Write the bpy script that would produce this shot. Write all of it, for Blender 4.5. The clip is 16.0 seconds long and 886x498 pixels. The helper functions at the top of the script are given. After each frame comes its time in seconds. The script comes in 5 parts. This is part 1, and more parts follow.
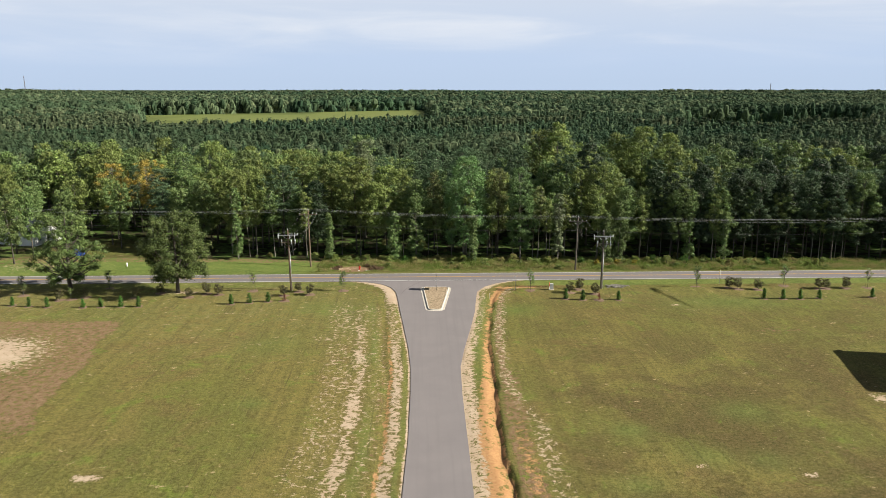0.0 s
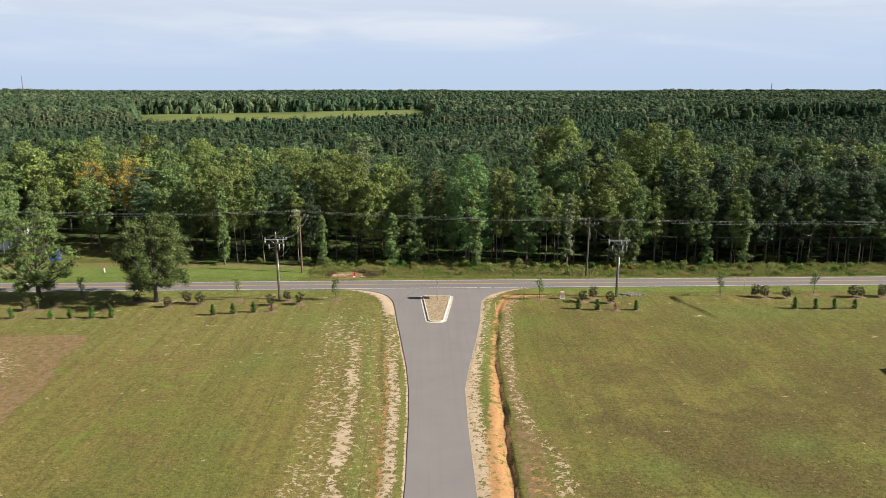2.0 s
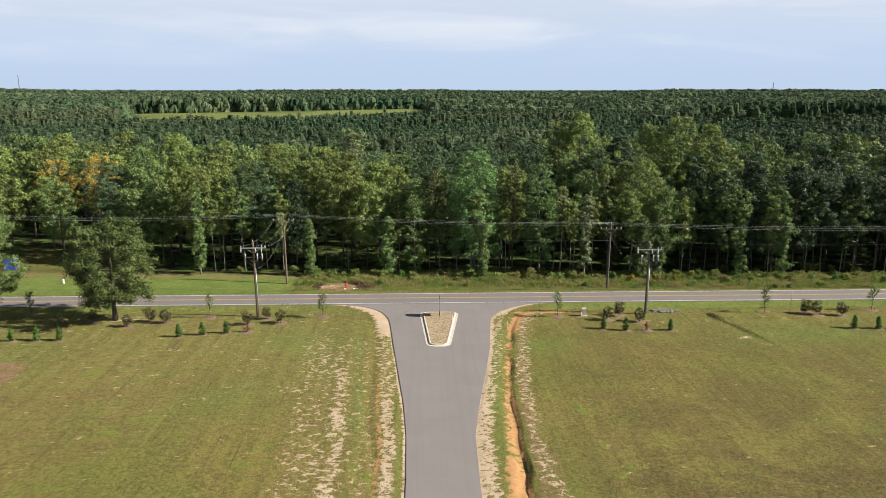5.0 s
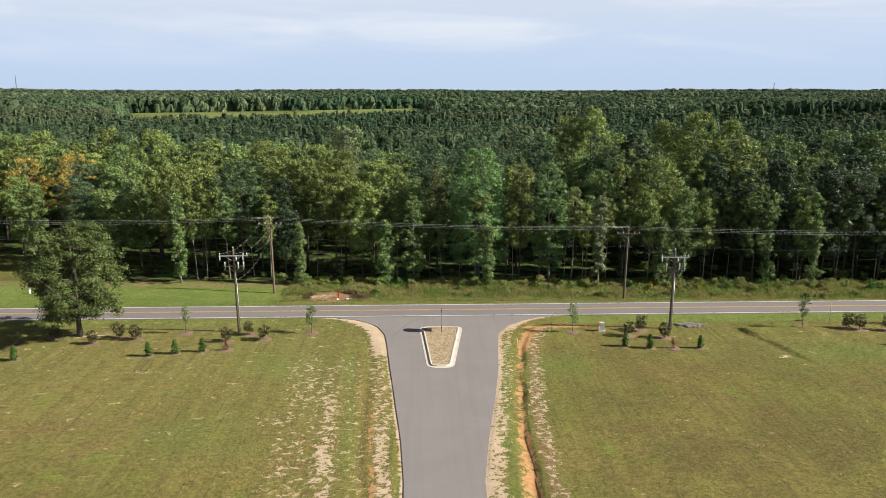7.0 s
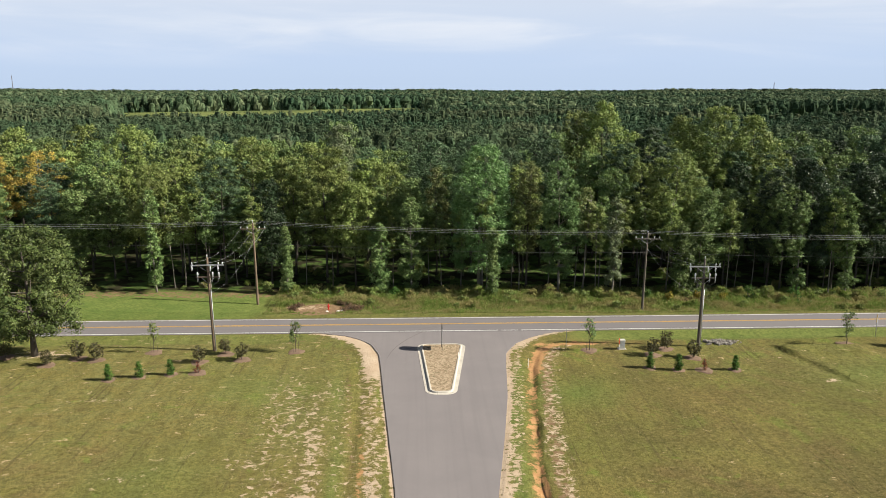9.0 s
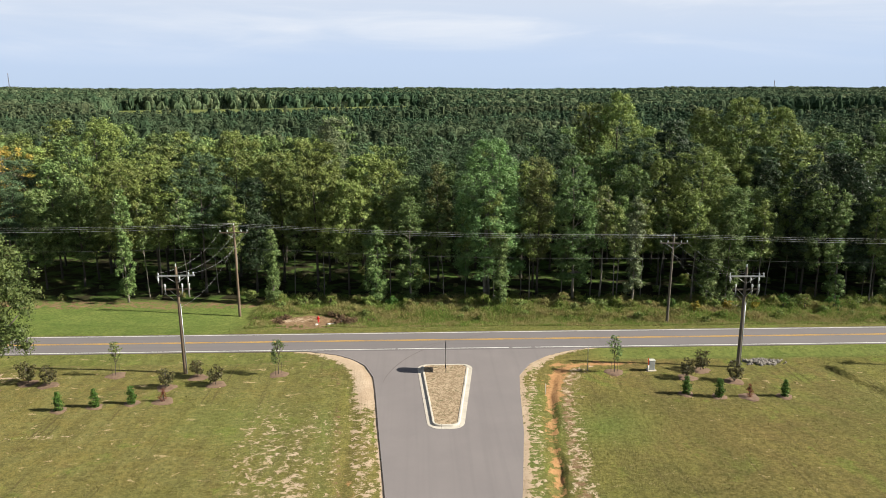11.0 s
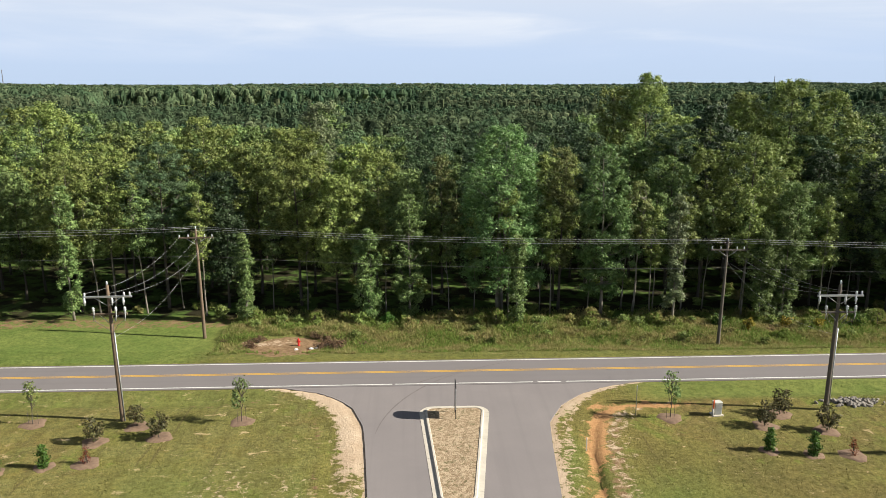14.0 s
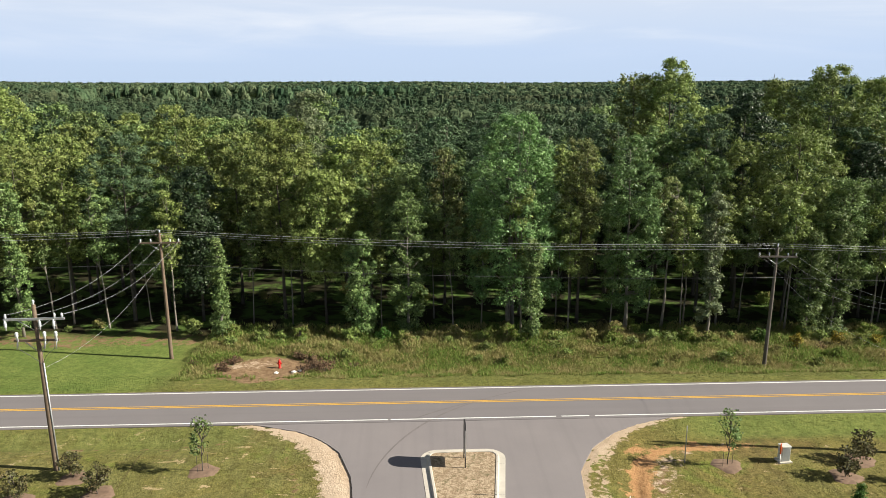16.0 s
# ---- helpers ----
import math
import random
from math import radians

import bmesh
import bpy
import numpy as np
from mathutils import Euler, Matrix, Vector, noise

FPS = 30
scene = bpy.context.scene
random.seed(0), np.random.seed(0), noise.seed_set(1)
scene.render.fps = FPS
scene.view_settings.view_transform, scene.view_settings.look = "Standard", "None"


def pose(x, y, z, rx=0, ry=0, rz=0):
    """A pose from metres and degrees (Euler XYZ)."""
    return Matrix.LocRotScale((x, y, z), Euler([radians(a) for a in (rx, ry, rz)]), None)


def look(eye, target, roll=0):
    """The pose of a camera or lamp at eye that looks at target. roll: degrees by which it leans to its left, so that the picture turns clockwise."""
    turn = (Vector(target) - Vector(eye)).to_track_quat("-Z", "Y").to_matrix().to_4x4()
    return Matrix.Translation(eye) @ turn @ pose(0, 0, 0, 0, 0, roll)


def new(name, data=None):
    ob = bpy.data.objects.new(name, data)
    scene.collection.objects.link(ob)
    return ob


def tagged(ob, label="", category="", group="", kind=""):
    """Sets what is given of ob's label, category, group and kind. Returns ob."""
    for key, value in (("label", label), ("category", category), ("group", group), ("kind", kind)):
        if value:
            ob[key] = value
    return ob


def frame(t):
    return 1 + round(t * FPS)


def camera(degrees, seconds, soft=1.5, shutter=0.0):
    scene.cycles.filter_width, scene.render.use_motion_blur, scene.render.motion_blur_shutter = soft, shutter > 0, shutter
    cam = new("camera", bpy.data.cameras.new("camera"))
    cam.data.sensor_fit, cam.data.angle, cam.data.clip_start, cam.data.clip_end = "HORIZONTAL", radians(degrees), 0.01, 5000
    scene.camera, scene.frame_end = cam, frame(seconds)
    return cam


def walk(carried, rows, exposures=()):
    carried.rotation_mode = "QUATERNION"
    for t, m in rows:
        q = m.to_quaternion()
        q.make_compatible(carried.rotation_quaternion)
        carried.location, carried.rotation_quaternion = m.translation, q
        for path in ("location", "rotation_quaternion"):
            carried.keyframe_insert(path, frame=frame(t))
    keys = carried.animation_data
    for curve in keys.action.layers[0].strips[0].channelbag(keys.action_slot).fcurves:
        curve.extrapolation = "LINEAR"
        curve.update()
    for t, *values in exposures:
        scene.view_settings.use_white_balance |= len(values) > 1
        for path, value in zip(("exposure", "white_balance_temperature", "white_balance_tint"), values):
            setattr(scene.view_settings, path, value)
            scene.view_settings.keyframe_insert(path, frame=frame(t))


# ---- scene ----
# Camera
cam = camera(61.4, 16.0, soft=0.6)
PATH = [
    (0, (-2.66, -125.54, 34.7), (0.31, -27.94, 13.2), 0.0),
    (3.5, (-2.66, -107.55, 32.22), (0.41, -9.9, 10.77), 0.0),
    (6.5, (-2.76, -91.93, 30.19), (0.41, 5.72, 8.79), 0.0),
    (9, (-2.63, -79.18, 28.53), (0.74, 18.46, 7.18), -0.0),
    (12.5, (-2.88, -61.07, 26.05), (0.74, 36.46, 4.3), -0.1),
    (16, (-3.1, -43.04, 23.31), (0.91, 54.38, 1.21), -0.1),
]
walk(cam, [(t, look(eye, target, roll)) for t, eye, target, roll in PATH], exposures=[(0, 1.0), (6, 1.04), (12, 1.08), (16, 1.12)])

# Sky and sun: a clear early-autumn day, the sun at 32 degrees over the east end of the road
SUN = Vector((0.839, -0.122, 0.530))
world = bpy.data.worlds.new("sky")
scene.world = world
world.use_nodes = True
wt = world.node_tree
wt.nodes.clear()
sky = wt.nodes.new("ShaderNodeTexSky")
sky.sky_type, sky.sun_disc = "NISHITA", False
sky.sun_elevation, sky.sun_rotation = radians(32), radians(96.8)
sky.air_density, sky.dust_density, sky.ozone_density = 1.0, 0.2, 3.0
wco = wt.nodes.new("ShaderNodeTexCoord")
wmap = wt.nodes.new("ShaderNodeMapping")
wmap.inputs["Scale"].default_value = (1.2, 1.2, 9.0)
cirrus = wt.nodes.new("ShaderNodeTexNoise")
cirrus.inputs["Scale"].default_value, cirrus.inputs["Detail"].default_value = 2.4, 7.0
cirrus.inputs["Roughness"].default_value, cirrus.inputs["Distortion"].default_value = 0.55, 0.4
wsep = wt.nodes.new("ShaderNodeSeparateXYZ")
# thin high haze: pale blue at the horizon, whiter above, gone overhead
haze = wt.nodes.new("ShaderNodeValToRGB")
stops = haze.color_ramp.elements
stops[0].position, stops[0].color = 0.0, (16.46, 20.34, 26.39, 1)
stops[1].position, stops[1].color = 1.0, (16.46, 19.37, 24.70, 1)
for at, col in ((0.035, (17.44, 21.32, 27.87, 1)), (0.10, (21.32, 23.98, 28.58, 1))):
    e = stops.new(at)
    e.color = col
veil = wt.nodes.new("ShaderNodeValToRGB")
stops = veil.color_ramp.elements
stops[0].position, stops[0].color = 0.0, (0.97, 0.97, 0.97, 1)
stops[1].position, stops[1].color = 0.21, (0.03, 0.03, 0.03, 1)
e = stops.new(0.135)
e.color = (0.88, 0.88, 0.88, 1)
wmix = wt.nodes.new("ShaderNodeMix")
wmix.data_type = "RGBA"
wcloud = wt.nodes.new("ShaderNodeMix")
wcloud.data_type = "RGBA"
wcloud.inputs["B"].default_value = (26.39, 27.36, 29.05, 1)
wramp = wt.nodes.new("ShaderNodeMapRange")
wramp.interpolation_type = "SMOOTHSTEP"
for key, v in (("From Min", 0.42), ("From Max", 0.74), ("To Min", 0.0), ("To Max", 0.75)):
    wramp.inputs[key].default_value = v
wlow = wt.nodes.new("ShaderNodeMapRange")
for key, v in (("From Min", 0.02), ("From Max", 0.07), ("To Min", 0.0), ("To Max", 1.0)):
    wlow.inputs[key].default_value = v
wfac = wt.nodes.new("ShaderNodeMath")
wfac.operation = "MULTIPLY"
wbg = wt.nodes.new("ShaderNodeBackground")
wbg.inputs["Strength"].default_value = 0.016
wout = wt.nodes.new("ShaderNodeOutputWorld")
for a, b in ((wco.outputs["Generated"], wmap.inputs["Vector"]), (wmap.outputs["Vector"], cirrus.inputs["Vector"]),
             (wco.outputs["Generated"], wsep.inputs["Vector"]), (wsep.outputs["Z"], haze.inputs["Fac"]), (wsep.outputs["Z"], veil.inputs["Fac"]),
             (wsep.outputs["Z"], wlow.inputs["Value"]), (cirrus.outputs["Fac"], wramp.inputs["Value"]),
             (wramp.outputs["Result"], wfac.inputs[0]), (wlow.outputs["Result"], wfac.inputs[1]),
             (veil.outputs["Color"], wmix.inputs["Factor"]), (sky.outputs["Color"], wmix.inputs["A"]), (haze.outputs["Color"], wmix.inputs["B"]),
             (wfac.outputs["Value"], wcloud.inputs["Factor"]), (wmix.outputs["Result"], wcloud.inputs["A"]),
             (wcloud.outputs["Result"], wbg.inputs["Color"]), (wbg.outputs["Background"], wout.inputs["Surface"])):
    wt.links.new(a, b)
sun = new("sun", bpy.data.lights.new("sun", "SUN"))
sun.data.energy, sun.data.angle, sun.data.color = 4.7, radians(0.5), (1.0, 0.93, 0.80)
sun.matrix_world = look(SUN * 300, (0, 0, 0))


# ---------------------------------------------------------------- materials
class Nodes:
    """A material under construction."""

    def __init__(self, name, rough=0.8, metal=0.0):
        self.m = bpy.data.materials.new(name)
        self.m.use_nodes = True
        self.t = self.m.node_tree
        self.bsdf = self.t.nodes["Principled BSDF"]
        self.out = self.t.nodes["Material Output"]
        self.bsdf.inputs["Roughness"].default_value = rough
        self.bsdf.inputs["Metallic"].default_value = metal
        self.bsdf.inputs["Specular IOR Level"].default_value = 0.3

    def put(self, sock, v):
        if hasattr(v, "links"):
            self.t.links.new(v, sock)
        elif isinstance(v, (tuple, list)) and len(v) == 3 and sock.type == "RGBA":
            sock.default_value = (*v, 1)
        else:
            sock.default_value = v

    def pos(self):
        return self.t.nodes.new("ShaderNodeNewGeometry").outputs["Position"]

    def obj(self):
        return self.t.nodes.new("ShaderNodeTexCoord").outputs["Object"]

    def island(self):
        return self.t.nodes.new("ShaderNodeNewGeometry").outputs["Random Per Island"]

    def rand(self):
        return self.t.nodes.new("ShaderNodeObjectInfo").outputs["Random"]

    def attr(self, name):
        n = self.t.nodes.new("ShaderNodeAttribute")
        n.attribute_name = name
        s = self.t.nodes.new("ShaderNodeSeparateColor")
        self.t.links.new(n.outputs["Color"], s.inputs["Color"])
        return s.outputs["Red"], s.outputs["Green"], s.outputs["Blue"]

    def scaled(self, vec, sx, sy, sz, turn=0.0):
        n = self.t.nodes.new("ShaderNodeMapping")
        self.put(n.inputs["Vector"], vec)
        n.inputs["Scale"].default_value = (sx, sy, sz)
        n.inputs["Rotation"].default_value = (0, 0, radians(turn))
        return n.outputs["Vector"]

    def noise(self, vec, scale, detail=4.0, rough=0.55, warp=0.0):
        n = self.t.nodes.new("ShaderNodeTexNoise")
        self.put(n.inputs["Vector"], vec)
        n.inputs["Scale"].default_value, n.inputs["Detail"].default_value = scale, detail
        n.inputs["Roughness"].default_value, n.inputs["Distortion"].default_value = rough, warp
        return n.outputs["Fac"]

    def voronoi(self, vec, scale):
        n = self.t.nodes.new("ShaderNodeTexVoronoi")
        self.put(n.inputs["Vector"], vec)
        n.inputs["Scale"].default_value = scale
        return n.outputs["Distance"]

    def step(self, v, lo, hi):
        n = self.t.nodes.new("ShaderNodeMapRange")
        n.interpolation_type = "SMOOTHSTEP"
        self.put(n.inputs["Value"], v)
        n.inputs["From Min"].default_value, n.inputs["From Max"].default_value = lo, hi
        return n.outputs["Result"]

    def math(self, op, a, b=0.0):
        n = self.t.nodes.new("ShaderNodeMath")
        n.operation = op
        self.put(n.inputs[0], a)
        self.put(n.inputs[1], b)
        return n.outputs["Value"]

    def mix(self, f, a, b, kind="MIX"):
        n = self.t.nodes.new("ShaderNodeMix")
        n.data_type, n.blend_type = "RGBA", kind
        for sock, v in ((n.inputs["Factor"], f), (n.inputs["A"], a), (n.inputs["B"], b)):
            self.put(sock, v)
        return n.outputs["Result"]

    def bump(self, height, strength=0.4, dist=0.05):
        n = self.t.nodes.new("ShaderNodeBump")
        n.inputs["Strength"].default_value, n.inputs["Distance"].default_value = strength, dist
        self.put(n.inputs["Height"], height)
        self.t.links.new(n.outputs["Normal"], self.bsdf.inputs["Normal"])

    def done(self, color):
        self.put(self.bsdf.inputs["Base Color"], color)
        return self.m


def plain(name, c, rough=0.7, metal=0.0, grain=6.0, vary=0.25, coords="obj"):
    """A surface of one paint or stuff, with grain and blotches."""
    n = Nodes(name, rough, metal)
    p = n.obj() if coords == "obj" else n.pos()
    dark = tuple(v * (1 - vary) for v in c)
    light = tuple(min(1, v * (1 + vary)) for v in c)
    col = n.mix(n.noise(p, grain, 5), dark, light)
    col = n.mix(n.step(n.noise(p, grain * 0.2, 3), 0.45, 0.7), col, tuple(v * (1 - 0.6 * vary) for v in c))
    n.bump(n.noise(p, grain * 6, 3), 0.15, 0.01)
    return n.done(col)


def leafy(name, a, b, c, glow=0.18, rough=0.5, stands=False, gloss=0.22):
    """Leaves: three tints from leaf to leaf, a shift from tree to tree, and light through the blade."""
    n = Nodes(name, rough)
    n.bsdf.inputs["Specular IOR Level"].default_value = gloss
    isl, ob = n.island(), n.rand()
    col = n.mix(n.step(isl, 0.0, 0.75), a, b)
    col = n.mix(n.math("MULTIPLY", n.step(isl, 0.78, 0.9), 0.65), col, c)
    big = n.noise(n.obj(), 0.35, 3)
    col = n.mix(n.step(big, 0.35, 0.7), col, n.mix(0.55, col, c))
    if stands:  # woods in one mesh: tints from tree to tree and from stand to stand
        n.bsdf.inputs["Specular IOR Level"].default_value = 0.1
        tree, stand, _ = n.attr("tint")
        col = n.mix(n.step(tree, 0.45, 1.0), col, c)
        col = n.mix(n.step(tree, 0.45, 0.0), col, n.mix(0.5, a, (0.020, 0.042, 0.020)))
        # mottled towards near-black by noise over position
        mottle = n.noise(n.pos(), 0.75, 5, 0.7)
        col = n.mix(n.step(mottle, 0.56, 0.42), col, n.mix(0.6, col, (0.012, 0.022, 0.012)))
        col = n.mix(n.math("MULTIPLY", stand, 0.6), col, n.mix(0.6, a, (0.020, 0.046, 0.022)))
    hue = n.t.nodes.new("ShaderNodeHueSaturation")
    n.put(hue.inputs["Hue"], n.math("ADD", 0.492, n.math("MULTIPLY", ob, 0.016)))
    n.put(hue.inputs["Value"], n.math("MULTIPLY", n.math("ADD", 0.8, n.math("MULTIPLY", ob, 0.4)), n.math("ADD", 0.7 if stands else 0.5, n.math("MULTIPLY", n.math("FRACT", n.math("MULTIPLY", isl, 7.3)), 0.6 if stands else 1.0))))
    n.put(hue.inputs["Color"], col)
    col = hue.outputs["Color"]
    tr = n.t.nodes.new("ShaderNodeBsdfTranslucent")
    n.put(tr.inputs["Color"], col)
    mx = n.t.nodes.new("ShaderNodeMixShader")
    mx.inputs[0].default_value = glow
    n.t.links.new(n.bsdf.outputs[0], mx.inputs[1])
    n.t.links.new(tr.outputs[0], mx.inputs[2])
    n.t.links.new(mx.outputs[0], n.out.inputs["Surface"])
    return n.done(col)


def ground_material():
    n = Nodes("ground_cover", 0.95)
    n.bsdf.inputs["Specular IOR Level"].default_value = 0.08
    p = n.pos()
    bare, clay, lush = n.attr("zone")
    wood, straw, far = n.attr("cover")
    blot = n.noise(p, 0.045, 4, 0.6, 0.6)
    mid = n.noise(p, 0.33, 5, 0.65, 0.4)
    fine = n.noise(p, 2.6, 7, 0.75)
    grain = n.noise(p, 7.0, 5, 0.7)
    soil, brown, scrub = n.attr("earth")
    grass = n.mix(n.step(blot, 0.40, 0.60), (0.222, 0.182, 0.056), (0.160, 0.166, 0.040))
    grass = n.mix(n.math("MULTIPLY", n.step(mid, 0.38, 0.64), 0.45), grass, (0.205, 0.186, 0.046))
    grass = n.mix(n.math("MULTIPLY", n.step(n.noise(p, 0.085, 6, 0.70, 0.8), 0.52, 0.66), 0.6), grass, (0.200, 0.128, 0.056))
    vivid = n.step(n.noise(p, 0.19, 6, 0.66, 0.5), 0.56, 0.68)
    grass = n.mix(n.math("MULTIPLY", vivid, 0.8), grass, (0.172, 0.236, 0.036))
    spot = n.step(n.noise(p, 0.42, 5, 0.7, 0.6), 0.60, 0.70)
    grass = n.mix(n.math("MULTIPLY", straw, n.step(n.noise(p, 0.5, 5, 0.65, 0.4), 0.35, 0.65)), grass, (0.215, 0.210, 0.074))
    grass = n.mix(n.math("MULTIPLY", brown, n.step(n.noise(p, 0.12, 6, 0.62, 0.6), 0.36, 0.62)), grass, n.mix(n.step(fine, 0.30, 0.70), (0.102, 0.080, 0.029), (0.142, 0.101, 0.041)))
    grass = n.mix(n.math("MULTIPLY", spot, 0.6), grass, (0.180, 0.255, 0.034))
    # mown and driven lines that run north
    swath = n.step(n.noise(n.scaled(p, 0.9, 0.022, 1, 2), 1.0, 3, 0.5, 0.2), 0.42, 0.60)
    grass = n.mix(n.math("MULTIPLY", swath, 0.28), grass, (0.095, 0.088, 0.028))
    for wide, turn, lo in ((2.2, 3, 0.585), (3.6, -2, 0.60)):
        rut = n.step(n.noise(n.scaled(p, wide, 0.06, 1, turn), 1.0, 4, 0.65, 0.3), lo, lo + 0.07)
        grass = n.mix(n.math("MULTIPLY", n.math("MULTIPLY", rut, n.step(n.noise(p, 0.11, 4), 0.40, 0.58)), 0.6), grass, (0.080, 0.062, 0.028))
    # tufts and blades
    mottle = n.noise(n.scaled(p, 1, 0.8, 1), 1.1, 6, 0.72, 0.3)
    grass = n.mix(n.step(mottle, 0.53, 0.37), grass, n.mix(0.36, grass, (0.040, 0.046, 0.014)))
    grass = n.mix(n.step(fine, 0.36, 0.62), n.mix(0.34, grass, (0.040, 0.042, 0.014)), n.mix(0.10, grass, (0.44, 0.38, 0.18)))
    blade = n.noise(n.scaled(p, 1, 0.6, 1), 11.0, 5, 0.75)
    grass = n.mix(n.math("MULTIPLY", n.step(blade, 0.56, 0.42), 0.55), grass, n.mix(0.6, grass, (0.030, 0.033, 0.012)))
    grass = n.mix(n.math("MULTIPLY", n.step(grain, 0.56, 0.68), 0.3), grass, (0.34, 0.29, 0.14))
    fleck = n.step(n.math("ADD", n.math("ADD", n.noise(n.scaled(p, 0.8, 1.5, 1, 15), 0.8, 7, 0.72, 0.6), n.math("MULTIPLY", n.math("SUBTRACT", blade, 0.5), 0.22)), n.math("MULTIPLY", straw, 0.035)), 0.625, 0.690)
    grass = n.mix(n.math("MULTIPLY", fleck, 0.85), grass, (0.46, 0.35, 0.21))
    lawn = n.mix(n.step(mid, 0.3, 0.7), (0.120, 0.172, 0.042), (0.180, 0.220, 0.060))
    lawn = n.mix(n.step(fine, 0.35, 0.62), n.mix(0.5, lawn, (0.03, 0.05, 0.012)), lawn)
    grass = n.mix(lush, grass, lawn)
    sand = n.mix(n.step(mid, 0.3, 0.7), (0.51, 0.405, 0.300), (0.44, 0.335, 0.235))
    sand = n.mix(n.math("MULTIPLY", n.step(fine, 0.45, 0.70), 0.22), sand, (0.27, 0.19, 0.11))
    patchy = n.math("MULTIPLY", n.math("SUBTRACT", n.noise(n.scaled(p, 1.0, 1.25, 1, 6), 1.35, 7, 0.72, 0.5), 0.5), 2.4)
    sandy = n.step(n.math("ADD", n.math("ADD", bare, patchy), n.math("ADD", n.math("MULTIPLY", n.math("SUBTRACT", fine, 0.5), 0.9), n.math("MULTIPLY", n.math("SUBTRACT", blade, 0.5), 0.5))), 0.46, 0.68)
    sandy = n.math("MULTIPLY", sandy, n.step(bare, 0.02, 0.12))
    earth = n.mix(n.step(fine, 0.4, 0.6), (0.290, 0.198, 0.118), (0.165, 0.105, 0.060))
    earthy = n.step(n.math("ADD", soil, n.math("MULTIPLY", n.math("SUBTRACT", n.noise(p, 1.3, 7, 0.74), 0.5), 2.2)), 0.40, 0.66)
    grass = n.mix(n.math("MULTIPLY", earthy, n.step(soil, 0.14, 0.36)), grass, earth)
    col = n.mix(sandy, grass, sand)
    clay_c = n.mix(n.step(fine, 0.3, 0.7), (0.47, 0.275, 0.130), (0.345, 0.185, 0.085))
    claywise = n.step(n.math("ADD", clay, n.math("MULTIPLY", n.math("SUBTRACT", n.noise(p, 1.1, 7, 0.75), 0.5), 2.6)), 0.38, 0.64)
    col = n.mix(n.math("MULTIPLY", claywise, n.step(clay, 0.02, 0.15)), col, clay_c)
    # wood floor set darker than leaf litter, shade under trees in its colour
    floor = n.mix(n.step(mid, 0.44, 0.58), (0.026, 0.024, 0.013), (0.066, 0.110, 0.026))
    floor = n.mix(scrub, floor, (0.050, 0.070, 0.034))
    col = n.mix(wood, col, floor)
    meadow = n.mix(blot, (0.125, 0.165, 0.048), (0.165, 0.180, 0.062))
    col = n.mix(far, col, meadow)
    n.bump(n.math("ADD", n.math("MULTIPLY", fine, 0.7), n.math("MULTIPLY", grain, 0.3)), 0.8, 0.18)
    return n.done(col)


def asphalt(name, base, tint):
    n = Nodes(name, 0.9)
    p = n.pos()
    col = n.mix(n.noise(p, 0.22, 4, 0.6, 0.3), base, tint)
    lanes = n.noise(n.scaled(p, 1.2, 0.03, 1) if "access" in name else n.scaled(p, 0.02, 1.3, 1), 1.0, 3)
    col = n.mix(n.math("MULTIPLY", n.step(lanes, 0.45, 0.7), 0.22), col, tuple(v * 0.85 for v in base))
    col = n.mix(n.math("MULTIPLY", n.step(n.noise(p, 9, 4, 0.8), 0.55, 0.75), 0.25), col, tuple(v * 1.35 for v in tint))
    n.bump(n.noise(p, 30, 3), 0.3, 0.01)
    return n.done(col)


def weed_cover():
    """Rank grass and weeds: green and straw in drifts."""
    n = Nodes("roadside_weeds", 0.8)
    n.bsdf.inputs["Specular IOR Level"].default_value = 0.15
    p, isl = n.pos(), n.island()
    drift = n.noise(n.scaled(p, 0.7, 1, 0), 0.28, 5, 0.65, 0.5)
    col = n.mix(n.step(drift, 0.42, 0.60), (0.175, 0.250, 0.056), (0.315, 0.275, 0.120))
    col = n.mix(n.step(n.noise(n.scaled(p, 1, 1, 0), 0.9, 4, 0.6), 0.54, 0.70), col, (0.130, 0.195, 0.040))
    col = n.mix(n.math("MULTIPLY", n.step(isl, 0.74, 0.95), 0.7), col, (0.36, 0.28, 0.14))
    col = n.mix(n.math("MULTIPLY", n.step(isl, 0.4, 0.0), 0.4), col, (0.07, 0.11, 0.025))
    tr = n.t.nodes.new("ShaderNodeBsdfTranslucent")
    n.put(tr.inputs["Color"], col)
    mx = n.t.nodes.new("ShaderNodeMixShader")
    mx.inputs[0].default_value = 0.35
    n.t.links.new(n.bsdf.outputs[0], mx.inputs[1])
    n.t.links.new(tr.outputs[0], mx.inputs[2])
    n.t.links.new(mx.outputs[0], n.out.inputs["Surface"])
    return n.done(col)


def island_cover():
    n = Nodes("sandy_mulch_and_dry_grass", 0.95)
    p = n.pos()
    fine = n.noise(p, 4.5, 7, 0.75)
    col = n.mix(n.step(fine, 0.42, 0.60), (0.235, 0.170, 0.105), (0.42, 0.33, 0.225))
    col = n.mix(n.math("MULTIPLY", n.step(n.noise(p, 2.6, 6, 0.75, 0.4), 0.54, 0.62), 0.8), col, (0.110, 0.100, 0.045))
    n.bump(fine, 0.7, 0.08)
    return n.done(col)


